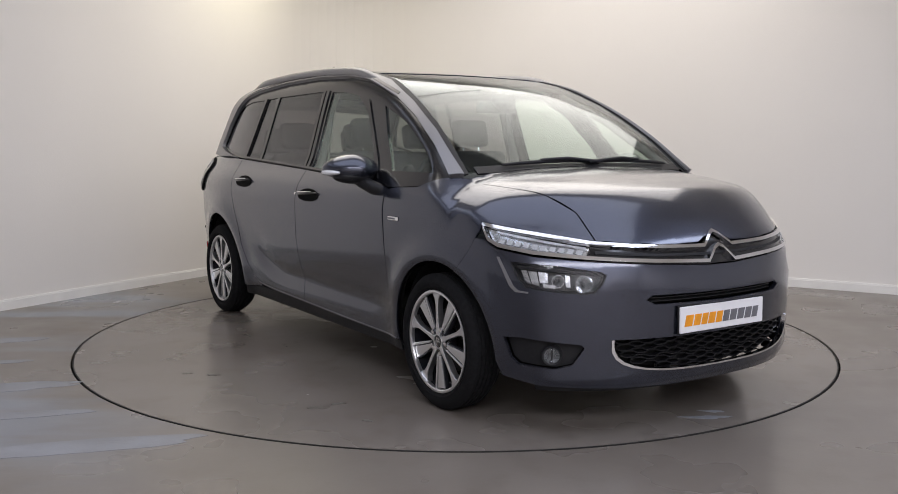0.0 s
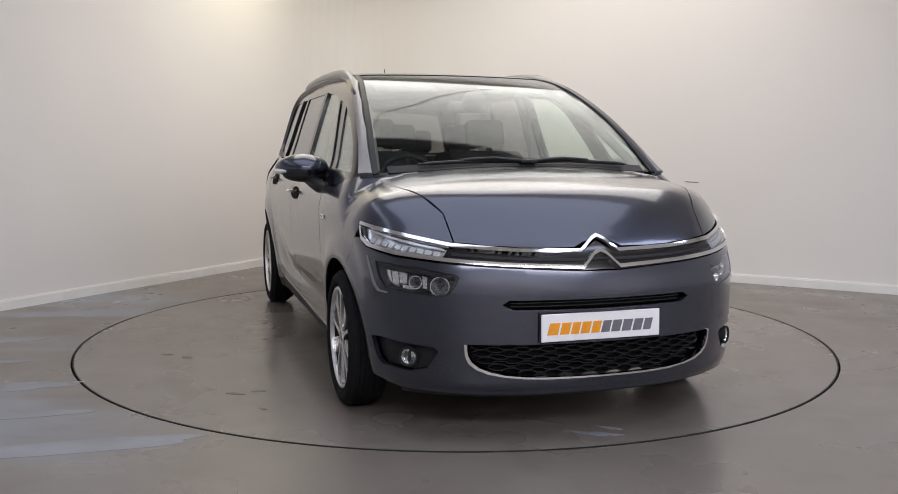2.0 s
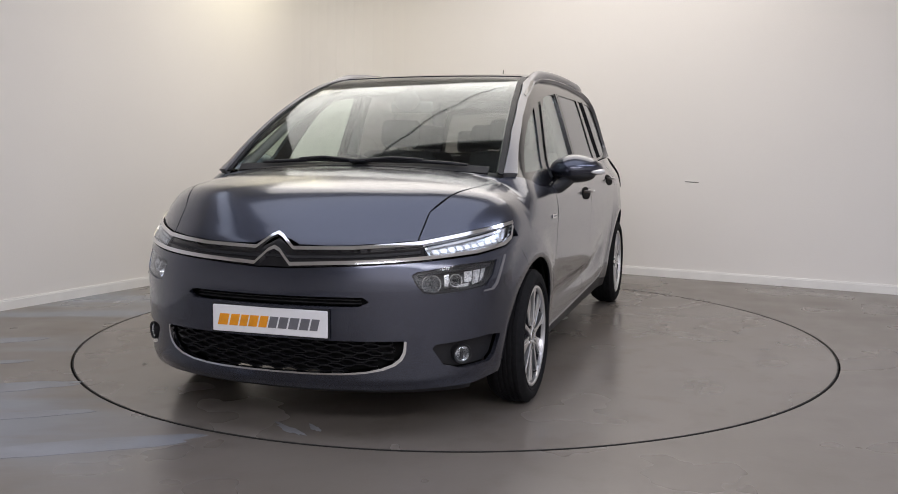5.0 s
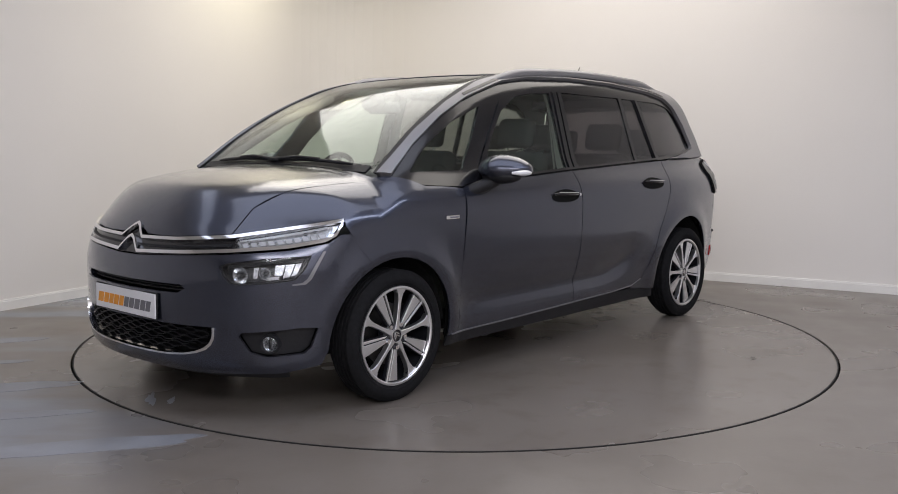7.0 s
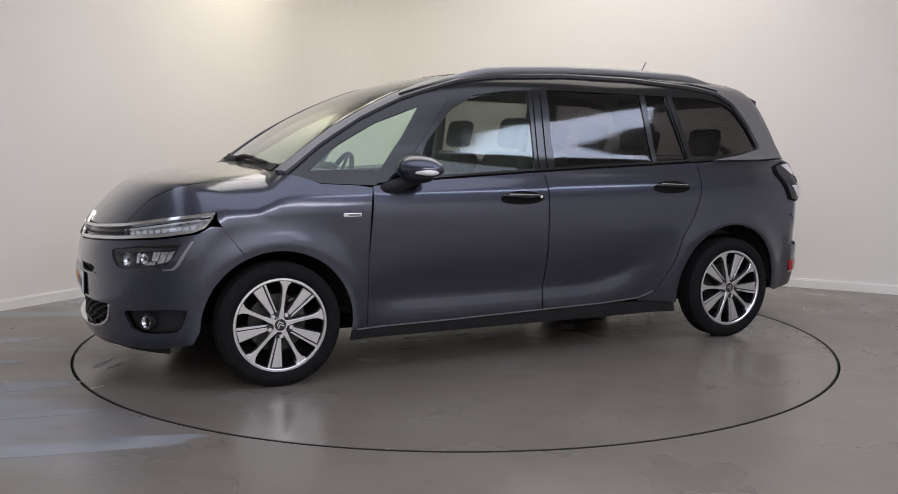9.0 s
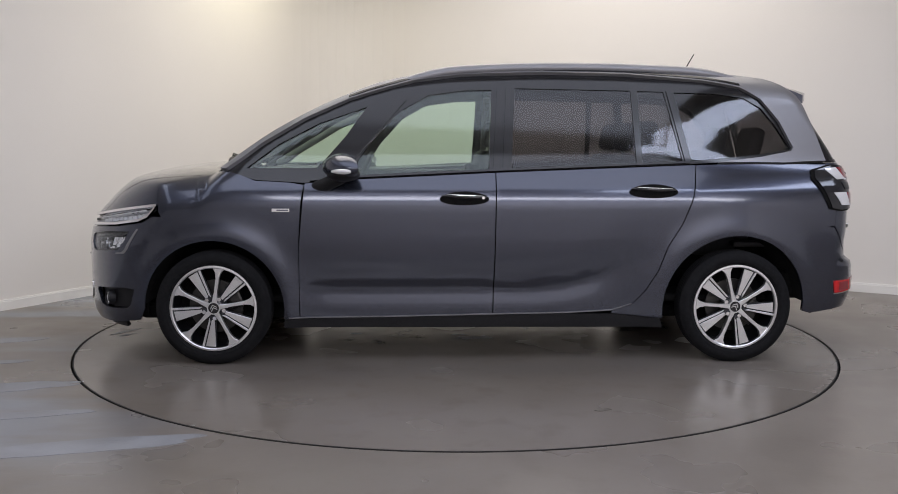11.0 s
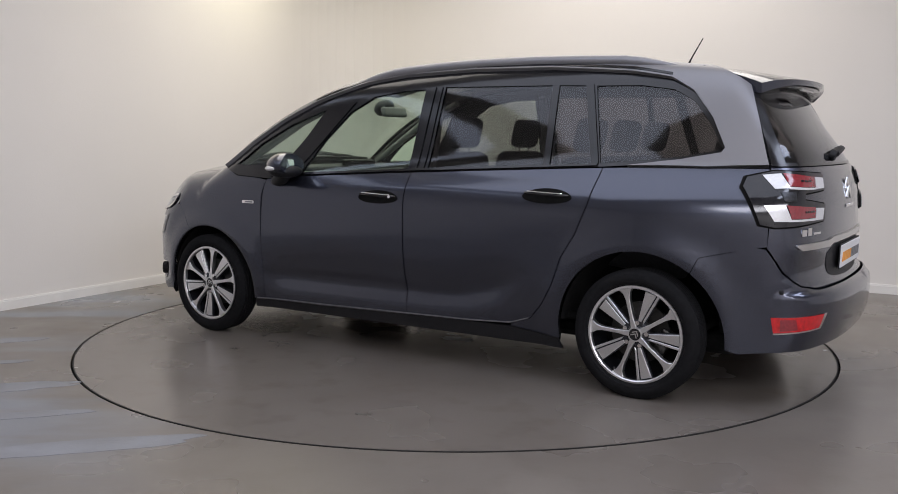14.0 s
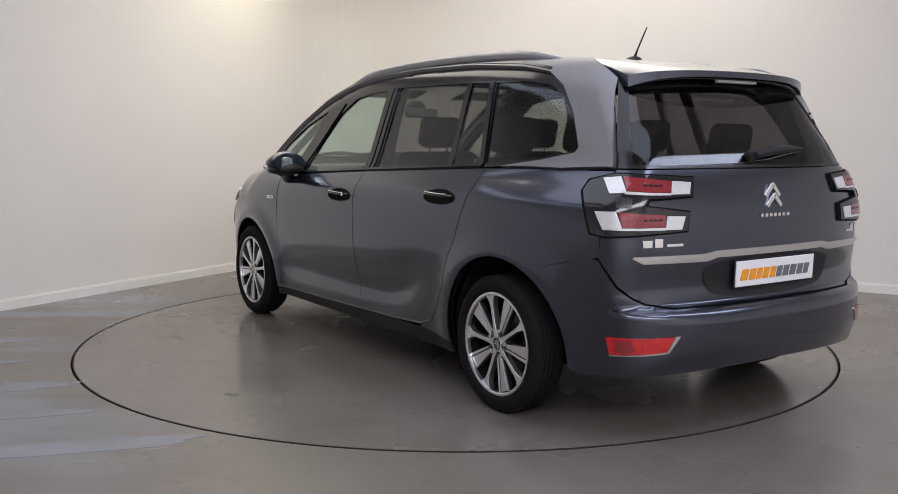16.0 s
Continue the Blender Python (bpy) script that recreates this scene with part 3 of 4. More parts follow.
    rg2 = [(-0.912, 1.084), (-0.900, 1.489), (-1.046, 1.484), (-1.135, 1.094)]
    qg = [(-1.183, 1.104), (-1.105, 1.481), (-1.339, 1.476), (-1.50, 1.452), (-1.60, 1.395), (-1.68, 1.295), (-1.755, 1.172), (-1.571, 1.138)]
    low = [(-1.740, 1.160), (-1.571, 1.127), (-1.33, 1.096), (-1.20, 1.088), (-0.10, 1.042), (0.745, 1.001), (0.925, 0.984), (1.187, 0.998)]
    panel("window_surround", GLOSSBLACK, car, SATIN_LOW + low, holes=[fq, fg, rg, rg2, qg], flip=s, off=-0.004, thick=0.02, res=0.04)
    panel("belt_strip", GLOSSBLACK, car, [(0.90, 0.990), (0.745, 1.003), (-0.10, 1.044), (-1.17, 1.090), (-1.17, 1.100), (-0.10, 1.056), (0.735, 1.015), (0.85, 1.003)], flip=s, off=0.006, thick=0.01)
    for nm, poly, mat, own in (("quarter_light_glass", fq, GLASS_SIDE, car), ("door_glass", fg, GLASS_SIDE, door), ("door_glass", rg, GLASS_DARK, door2),
                               ("door_glass", rg2, GLASS_DARK, door2), ("rear_quarter_glass", qg, GLASS_DARK, car)):
        g = panel(nm, mat, own, poly, flip=s, off=-0.010, thick=0.004, res=0.05)
    # raised pillar posts between the panes
    for a, b, w, mat in (((-0.105, 1.05), (-0.135, 1.50), 0.036, GLOSSBLACK), ((-0.155, 1.055), (-0.182, 1.50), 0.030, GLOSSBLACK), ((-1.160, 1.10), (-1.075, 1.487), 0.030, GLOSSBLACK), ((0.765, 1.01), (0.40, 1.43), 0.03, GLOSSBLACK)):
        panel("pillar_trim", mat, car, [(a[0] - w / 2, a[1]), (b[0] - w / 2, b[1]), (b[0] + w / 2, b[1]), (a[0] + w / 2, a[1])], flip=s, off=0.003, thick=0.012)
    # satin roof arch from windscreen foot to tail
    pillar_edge = to_skin(np.array([[radians(a) * 0.85, z] for a, z in ((48.3, 1.455), (48.2, 1.27), (47.6, 1.100))]), "tail")
    v = pillar_edge[0]
    upper = [on_top(x, y) for x, y in RAIL_IN] + [tuple(v) ] + [tuple(v) for v in pillar_edge[1:]]
    lower = [on_side(x, z) for x, z in SATIN_LOW] + [on_side(-1.749, 1.154), on_side(-1.571, 1.121), on_side(-1.325, 1.089), on_side(-1.70, 1.089)]
    panel("roof_arch", SATIN, car, upper + lower[::-1], (0.0, 0.80, 0.60), flip=s, off=0.016, thick=0.035, res=0.03, label="satin grey roof arch")
    rail = []
    for k in range(25):
        x = 0.50 - 2.06 * k / 24
        y = float(rail_in(x)) + 0.026
        p = on_top(x, y)
        lift = 0.024 * min(1, k / 4, (24 - k) / 4)
        rail.append((p[0], s * p[1], p[2] + lift - 0.004))
    part("roof_rail", tube(rail, [0.008 + 0.021 * min(1, k / 3, (24 - k) / 3) for k in range(25)], 10), SATIN, car, "satin grey roof rail", 50)
    groove = [(x, z + 0.012) for x, z in SATIN_LOW[3:11]]
    panel("arch_groove", GLOSSBLACK, car, [on_side(x, z - 0.004) for x, z in groove] + [on_side(x, z + 0.006) for x, z in groove[::-1]], (0.0, 0.80, 0.60), flip=s, off=0.0185, thick=0.004)
    # door handles
    for hx, hz, own in ((0.073, 0.905, door), (-0.950, 0.944, door2)):
        bowl = [(hx + 0.132 * math.cos(a) * (1 - 0.12 * math.sin(a)), hz - 0.004 + 0.036 * math.sin(a)) for a in np.linspace(0, 2 * math.pi, 28)[:-1]]
        b = panel("handle_bowl", DARK, own, bowl, flip=s, off=0.004, thick=0.006, res=0.03)
        y = s * (on_side(hx, hz)[1] + 0.030)
        bar = [(hx + 0.118 - 0.236 * k / 10, y - s * 0.024 * (abs(k - 5) / 5) ** 3, hz + 0.006 + 0.004 * math.cos(k / 10 * math.pi)) for k in range(11)]
        part("handle", tube(bar, [0.006 + 0.004 * math.sin(math.pi * k / 10) for k in range(11)], 10), GLOSSBLACK, own, "gloss black door handle", 40)
        part("handle_strip", tube([(x, yy + s * 0.009, z + 0.009) for x, yy, z in bar[1:-1]], 0.003, 6), CHROME, own, "chrome handle strip", 40)
        if own is door:
            part("lock_button", disc(0.008, 0.004, pose(hx - 0.10, y + s * 0.006, hz + 0.002, 90)), CHROME, own, "chrome lock button")
    # badge on the wing
    y = on_side(1.05, 0.838)[1]
    part("wing_badge", box((0.095, 0.006, 0.020), pose(1.05, s * (y + 0.003), 0.838), 0.0028), CHROME, car, "small chrome badge")
    part("badge_bar", box((0.062, 0.004, 0.008), pose(1.04, s * (y + 0.0062), 0.838), 0.0012), GREYPRINT, car)
    # mirror
    m = ball((0.108, 0.138, 0.078), pose(0, 0, 0), 28, 18)
    for v in m.verts:
        if v.co.x < -0.045:
            v.co.x = -0.045 - 0.15 * (abs(v.co.x) - 0.045)
        v.co.z *= 1 - 0.9 * max(0, v.co.y * 1.0)
        if v.co.z < 0:
            v.co.z *= 0.72
        v.co.x -= 0.35 * max(v.co.y, 0)
    m.transform(Matrix.Diagonal((1, s, 1, 1)))
    m.transform(pose(0.715, s * 0.955, 1.062))
    mirror = part("door_mirror", m, PAINT, car, "dark grey door mirror", 40)
    lowm = ball((0.088, 0.112, 0.040), None, 24, 12)
    lowm.transform(Matrix.Diagonal((1, s, 1, 1)))
    lowm.transform(pose(0.712, s * 0.945, 1.030))
    part("mirror_base", lowm, PLASTIC, mirror, "black lower shell", 40)
    gl = ball((0.006, 0.090, 0.048), pose(0.660, s * 0.955, 1.058, 0, 0, s * 12), 20, 10)
    part("mirror_glass", gl, MIRROR, mirror, "mirror glass", 40)
    ind = []
    for k in range(7):
        f = radians(42 + 50 * k / 6)
        yy = 0.138 * math.sin(f)
        ind.append((0.715 + 0.108 * math.cos(f) * 1.02 - 0.35 * yy, s * (0.955 + yy * 1.01), 1.048))
    ind = tube(ind, [0.006, 0.010, 0.013, 0.014, 0.014, 0.012, 0.006], 8)
    part("indicator", ind, WHITELENS, mirror, "clear indicator strip", 40)
    stem = tube([(0.83, s * 0.850, 0.955), (0.80, s * 0.885, 0.972), (0.76, s * 0.915, 1.000), (0.73, s * 0.945, 1.030)], [0.030, 0.034, 0.032, 0.028], 12)
    for v in stem.verts:
        v.co.x += (v.co.x - 0.77) * 0.6
    part("mirror_stem", stem, PLASTIC, mirror, "black mirror stem", 40)
    # wheel arch liners
    for cx, cz, r in ((1.42, 0.297, 0.388), (-1.42, 0.30, 0.412)):
        verts, faces = [], []
        n = 26
        for k in range(n + 1):
            a = radians(4 + 172 * k / n)
            for rr, y in ((r, 0.835), (r - 0.012, 0.825), (r - 0.004, 0.50), (0.02, 0.50)):
                verts.append((cx + rr * math.cos(a), s * y, cz + rr * math.sin(a)))
        for k in range(n):
            for j in range(3):
                a, b = 4 * k + j, 4 * (k + 1) + j
                faces.append((a, b, b + 1, a + 1))
        mesh_object("arch_liner", verts, faces, DARK, car, smooth=True)


for s in (1, -1):
    build_sides(s)

# bonnet, windscreen, roof
edge = [(2.075, 0.525), (1.98, 0.576), (1.85, 0.631), (1.68, 0.681), (1.52, 0.707), (1.41, 0.721)]
lead = [tuple(to_skin(np.array([[radians(a) * 0.85, z]]), "polar")[0])[:2] for a, z in ((0, 0.822), (4, 0.806), (6.5, 0.788), (14, 0.786), (20, 0.789), (28, 0.796), (35.6, 0.806))]
half = lead + edge[1:] + [(1.405, 0.60), (1.425, 0.40), (1.44, 0.2), (1.445, 0)]
outline = half + [(x, -y) for x, y in half[::-1] if y > 0]
panel("bonnet", PAINT, car, [on_top(x, y) for x, y in outline], (0.45, 0, 0.89), res=0.03)
wside = [(1.375, rail_in(1.375) - 0.012), (1.1, rail_in(1.1) - 0.012), (0.83, rail_in(0.83) - 0.012), (0.53, rail_in(0.53) - 0.012), (0.30, rail_in(0.30) - 0.012)]
half = [(0.285, 0.0), (0.290, 0.35)] + wside[::-1] + [(1.385, 0.60), (1.415, 0.40), (1.432, 0.2), (1.437, 0)]
outline = half + [(x, -y) for x, y in half[::-1] if y > 0]
panel("windscreen", GLASS_SCREEN, car, [on_top(x, float(y)) for x, y in outline], (0.5, 0, 0.87), off=-0.004, thick=0.005, res=0.05, label="clear windscreen glass")
for s in (1, -1):
    edge = [(1.385, 0.012), (1.1, 0.010), (0.83, 0.010), (0.53, 0.010), (0.30, 0.010)]
    a = [on_top(x, float(rail_in(x)) - 0.002) for x, w in edge]
    b = [on_top(x, float(rail_in(x)) - 0.002 - 0.026) for x, w in edge[::-1]]
    panel("screen_seal", PLASTIC, car, a + b, (0.3, 0.3, 0.9), off=0.003, thick=0.008, flip=s)
cowl = [(1.395, 0.66), (1.42, 0.45), (1.437, 0.2), (1.442, 0), (1.405, 0), (1.40, 0.2), (1.38, 0.45), (1.355, 0.66)]
for s in (1, -1):
    panel("scuttle", PLASTIC, car, [on_top(x, y) for x, y in cowl], (0.4, 0, 0.92), off=0.002, thick=0.01, flip=s, res=0.03)
half = [(0.272, 0.0), (0.275, 0.35), (0.28, 0.572), (-0.05, 0.560), (-0.7, 0.550), (-1.28, 0.552), (-1.55, 0.548), (-1.60, 0.535), (-1.62, 0.3), (-1.62, 0)]
outline = half + [(x, -y) for x, y in half[::-1] if y > 0]
panel("roof", PAINT, car, [on_top(x, y) for x, y in outline], (0, 0, 1), thick=0.015, res=0.06)
panel("headlining", PALE, car, [on_top(x, y * 0.98) for x, y in outline], (0, 0, 1), thick=0.01, off=-0.03, res=0.1, label="pale cloth headlining")

# nose
bar_up = [(0, 0.826), (1.6, 0.815), (5.2, 0.771), (20, 0.776), (36, 0.793), (50, 0.826), (64.3, 0.858)]
bar_low = [(0, 0.772), (1.6, 0.761), (4.8, 0.710), (20, 0.722), (36, 0.737), (50, 0.754), (58.8, 0.777), (61.9, 0.800), (63.9, 0.846)]
light_up = [(55.6, 0.718), (44.3, 0.708), (34.6, 0.686), (33.4, 0.674), (34.1, 0.641), (35.9, 0.603), (38.2, 0.595), (44.9, 0.602), (51.6, 0.616), (53.9, 0.660)]
fog_hole = [(57.0, 0.404), (52.6, 0.410), (38.8, 0.392), (38.0, 0.376), (40.7, 0.306), (44.7, 0.288), (53.4, 0.294), (55.2, 0.320)]
grille_half = [(31.8 * math.cos(radians(t)) ** 0.5, 0.412 - 0.138 * math.sin(radians(t)) ** 0.6) for t in (0, 4, 10, 20, 32, 45, 58, 70, 79, 85)]
grille_hole = grille_half + [(0, 0.274)] + [(-a, z) for a, z in grille_half[::-1]]
slot = [(22.5, 0.588), (24, 0.570), (21.5, 0.550), (0, 0.547), (-21.5, 0.550), (-24, 0.570), (-22.5, 0.588), (0, 0.586)]


def neg(poly):
    return [(-a, z) for a, z in poly]


def angle_at(x, y, hub=1.3):
    return math.degrees(math.atan2(y, abs(x - hub)))


arch_edge = []
for x, z in arch(1.42, 0.297, 0.378, 60, 0, 8):
    arch_edge.append((angle_at(x, on_side(x, z)[1]), z))
seam_edge = [(angle_at(x + 0.002, on_side(x + 0.002, z)[1]), z) for x, z in ((1.687, 0.798), (1.630, 0.718), (1.570, 0.642))]
half = [(0, 0.694), (4.8, 0.694), (20, 0.709), (36, 0.724), (50, 0.740), (60, 0.766), (63.4, 0.800)] + seam_edge + arch_edge + [(arch_edge[-1][0] - 2, 0.235), (48, 0.212), (30, 0.205), (0, 0.203)]
front_bumper = panel("front_bumper", PAINT, car, half + [(-a, z) for a, z in half[::-1] if a > 0], "polar", holes=[light_up, neg(light_up), fog_hole, neg(fog_hole), grille_hole, slot], res=0.03, thick=0.02)
panel("nose_backing", DARK, car, [(62, 0.80), (0, 0.78), (-62, 0.80), (-66, 0.6), (-58, 0.22), (58, 0.22), (66, 0.6)], "polar", off=-0.085, thick=0.01, res=0.08)
panel("front_lip", PLASTIC, car, [(50, 0.208), (0, 0.198), (-50, 0.208), (-50, 0.165), (0, 0.160), (50, 0.165)], "polar", off=-0.03, thick=0.02)
band = [(0, 0.815), (5.2, 0.765), (20, 0.770), (37, 0.786)]
low = [(0, 0.702), (4.8, 0.700), (20, 0.714), (38.5, 0.731)]
band = [(-a, z) for a, z in band[:0:-1]] + band + low[::-1] + [(-a, z) for a, z in low[1:]]
grille = panel("upper_grille", GLOSSBLACK, car, band, "polar", off=-0.010, thick=0.01, res=0.03, label="gloss black upper grille")
panel("grille_blade", PLASTIC, grille, ribbon([(0, 0.745), (5.2, 0.741), (20, 0.748), (36, 0.764)], 0.010), "polar", off=-0.004, thick=0.01)
panel("chrome_bar", CHROME, grille, ribbon(bar_up, 0.013), "polar", off=0.010, thick=0.022, res=0.02, label="upper chrome chevron bar")
panel("chrome_bar", CHROME, grille, ribbon(bar_low, 0.014), "polar", off=0.010, thick=0.022, res=0.02, label="lower chrome chevron bar")
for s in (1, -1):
    lens = [(37.2, 0.786), (42, 0.799), (50, 0.818), (60.5, 0.842), (63.4, 0.846), (61.4, 0.802), (58.6, 0.784), (50, 0.763), (41, 0.748), (37.0, 0.746)]
    lens = lens if s > 0 else neg(lens)
    drl = panel("daytime_lamp", GLASS_LAMP, car, lens, "polar", off=0.004, thick=0.004, res=0.03, label="slim clear daytime running lamp")
    panel("lamp_back", REFLECTOR, drl, lens, "polar", off=-0.022, thick=0.006, res=0.03)
    upper = [(38, 0.783), (50, 0.812), (60, 0.837), (60, 0.829), (50, 0.804), (38, 0.776)]
    panel("light_guide", WHITELENS, drl, upper if s > 0 else neg(upper), "polar", off=-0.006, thick=0.008, res=0.03)
    for k in range(10):
        a = 38.6 + 2.1 * k
        z = 0.763 + 0.00205 * (a - 38.6) - 0.0006 * k
        cell = [(a + 0.5, z - 0.009), (a + 1.9, z - 0.006), (a + 1.4, z + 0.011), (a, z + 0.008)]
        panel("light_cell", WHITELENS, drl, cell if s > 0 else neg(cell), "polar", off=-0.008, thick=0.008, res=0.03)
    hl = light_up if s > 0 else neg(light_up)
    head = panel("headlamp", GLASS_LAMP, car, hl, "polar", off=-0.006, thick=0.004, res=0.03, label="clear glass headlamp")
    panel("lamp_housing", LAMPGREY, head, hl, "polar", off=-0.07, thick=0.006, res=0.03)
    panel("lamp_bezel", PLASTIC, head, hl, "polar", holes=[[(a + (45.0 * s - a) * 0.05, z + (0.652 - z) * 0.09) for a, z in hl]], off=-0.008, thick=0.05, res=0.02)
    lid = [(54.4, 0.708), (44.3, 0.700), (35.2, 0.680), (35.6, 0.668), (44.3, 0.686), (53.6, 0.694)]
    panel("lamp_brow", PLASTIC, head, lid if s > 0 else neg(lid), "polar", off=-0.014, thick=0.03, res=0.03)
    for block in ([(53.4, 0.690), (51.9, 0.688), (50.6, 0.630), (52.0, 0.636)], [(51.6, 0.688), (49.4, 0.686), (48.6, 0.622), (50.3, 0.629)],
                  [(49.1, 0.686), (46.8, 0.683), (46.6, 0.640), (48.5, 0.642)], [(42.8, 0.676), (41.6, 0.674), (41.4, 0.622), (42.4, 0.622)],
                  [(47.8, 0.632), (44.8, 0.628), (44.6, 0.614), (47.6, 0.617)]):
        panel("reflector_block", REFLECTOR, head, block if s > 0 else neg(block), "polar", off=-0.032, thick=0.02, res=0.03, label="bright reflector block")
    for a, z, r in ((44.7, 0.655, 0.024), (38.6, 0.640, 0.036)):
        p = to_skin(np.array([[radians(a * s) * 0.85, z]]), "polar")[0]
        n = gradient(p[None])[0]
        p = Vector(p) - Vector(n) * 0.050
        bowl = lathe([(0.006, -0.012), (r * 0.6, -0.004), (r, 0.024), (r + 0.003, 0.024), (r * 0.65, -0.010), (0.006, -0.018)], 24)
        turn = Vector((n[0], n[1] * 0.5, 0)).to_track_quat("Y", "Z").to_matrix().to_4x4()
        bowl.transform(Matrix.Translation(p) @ turn)
        part("reflector", bowl, REFLECTOR, head, "chrome reflector bowl", 40)
        bulb = ball((0.012, 0.016, 0.012), Matrix.Translation(p) @ turn @ pose(0, 0.006, 0), 12, 8)
        part("bulb", bulb, PLASTIC, head, "", 60)
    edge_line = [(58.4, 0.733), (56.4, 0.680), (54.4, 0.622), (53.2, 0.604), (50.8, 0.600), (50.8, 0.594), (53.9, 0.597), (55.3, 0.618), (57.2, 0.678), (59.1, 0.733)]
    panel("lip_highlight", SATIN, head, edge_line if s > 0 else neg(edge_line), "polar", off=0.003, thick=0.006, res=0.03, label="pale ribbon for light caught on the lamp's painted lip")
    # fog lamp in its dark recess
    fh = fog_hole if s > 0 else neg(fog_hole)
    rec = panel("fog_recess", PLASTIC, car, fh, "polar", off=-0.035, thick=0.006, res=0.03, label="black fog lamp recess")
    p = to_skin(np.array([[radians(45.3 * s) * 0.85, 0.344]]), "polar")[0]
    n = Vector((0.80, 0.60 * s, 0)).normalized()
    turn = n.to_track_quat("Y", "Z").to_matrix().to_4x4()
    place = Matrix.Translation(Vector(p) - n * 0.012) @ turn
    fog = part("fog_lamp", lathe([(0.033, -0.02), (0.033, 0.012), (0.039, 0.014), (0.041, 0.006), (0.041, -0.02)], 28, place), PLASTIC, rec, "round fog lamp", 40)
    part("reflector", lathe([(0.004, -0.016), (0.02, -0.010), (0.032, 0.006), (0.033, 0.004), (0.02, -0.014), (0.004, -0.02)], 24, place), REFLECTOR, rec, "", 40)
    part("lens", ball((0.032, 0.008, 0.032), place @ pose(0, 0.006, 0), 20, 10), GLASS_LAMP, rec, "", 60)
    part("bulb_shield", box((0.010, 0.02, 0.044), place @ pose(0, 0, 0), 0.004), PLASTIC, rec)

# honeycomb grilles
low_grille = panel("lower_grille", DARK, car, grille_hole, "polar", off=-0.05, thick=0.006, res=0.05, label="black honeycomb lower grille")
for row in range(5):
    z0 = 0.289 + 0.028 * row
    limit = (20, 27, 29.5, 30.5, 31)[row]
    for up in (1, -1):
        path, a, k = [], -limit, 0
        while a <= limit:
            path.append((a, z0 + up * (0.004, 0.013, 0.013, 0.004)[k % 4]))
            a += (1.35, 1.75, 1.35, 1.75)[k % 4]
            k += 1
        panel("grille_bar", GRILLE, low_grille, ribbon(path, 0.005, False), "polar", off=-0.022, thick=0.02, res=0.08)
chrome_u = [(a + 0.35 * (z > 0.287), z - 0.005 * (z < 0.40)) for a, z in grille_half]
inner_u = [(a - 0.25 * (z > 0.287), z + 0.003 * (z < 0.40)) for a, z in grille_half]
panel("grille_surround", CHROME, low_grille, chrome_u + [(0, 0.269)] + neg(chrome_u)[::-1] + neg(inner_u) + [(0, 0.276)] + inner_u[::-1], "polar", off=0.006, thick=0.02, res=0.02, label="chrome grille surround")
slot_back = panel("upper_slot", DARK, car, slot, "polar", off=-0.04, thick=0.006, res=0.05, label="narrow dark air slot")
for z in (0.560, 0.574):
    panel("slat", PLASTIC, slot_back, ribbon([(0, z), (22, z)], 0.004), "polar", off=-0.022, thick=0.02)
panel("slot_lip", PAINT, slot_back, ribbon([(0, 0.541), (21, 0.544), (24.5, 0.553)], 0.007), "polar", off=0.006, thick=0.02)


def show_plate(m, w, h):
    """A white showroom plate with slanted blocks of orange and grey print."""
    plate = part("show_plate", box((0.008, w, h), m, 0.0035), WHITE, car, "white show plate with orange and grey print")
    part("plate_rim", box((0.006, w + 0.012, h + 0.012), m @ pose(-0.005, 0, 0), 0.002), PLASTIC, plate)
    n = 10
    step = w * 0.90 / n
    widths = (1.12, 0.98, 0.86, 0.98, 0.92, 0.92, 0.98, 1.02, 0.98, 0.86)
    x = -w * 0.45
    for k in range(n):
        ww = step * widths[k] * 0.84
        bm = box((0.003, ww, h * 0.42))
        for v in bm.verts:
            v.co.y += 0.25 * v.co.z
        bm.transform(m @ pose(0.0045, x + ww / 2 + 0.004, -0.004))
        part("print_block", bm, ORANGE if k < 5 else GREYPRINT, plate)
        x += step * widths[k] * 1.02
    return plate


show_plate(pose(2.272, -0.007, 0.478, 0, -1.5, 0), 0.520, 0.110)

# tail
half = [(0, 1.094), (30, 1.094), (47.2, 1.092), (48.8, 1.0), (49.8, 0.86), (50.2, 0.745), (46.2, 0.640), (43, 0.596), (40, 0.570), (34, 0.552), (18, 0.552), (0, 0.552)]
tailgate = panel("tailgate", PAINT, car, half + [(-a, z) for a, z in half[::-1] if a > 0], "tail", res=0.035, thick=0.02)
glass_half = [(0, 1.112), (30, 1.112), (43.5, 1.115), (44.3, 1.25), (44.8, 1.425), (20, 1.452), (0, 1.455)]
rear_glass = glass_half[:-1] + [(0, 1.455)] + [(-a, z) for a, z in glass_half[-2:0:-1]]
frame_half = [(0, 1.100), (30, 1.100), (47.0, 1.100), (47.6, 1.25), (47.9, 1.455), (20, 1.49), (0, 1.495)]
rear_frame = frame_half + [(-a, z) for a, z in frame_half[-2:0:-1]]
panel("rear_window_surround", GLOSSBLACK, tailgate, rear_frame, "tail", holes=[rear_glass], off=-0.003, thick=0.012, res=0.04)
panel("rear_window", GLASS_DARK, tailgate, rear_glass, "tail", off=-0.008, thick=0.004, res=0.05, label="dark tinted rear window")
arch_edge = []
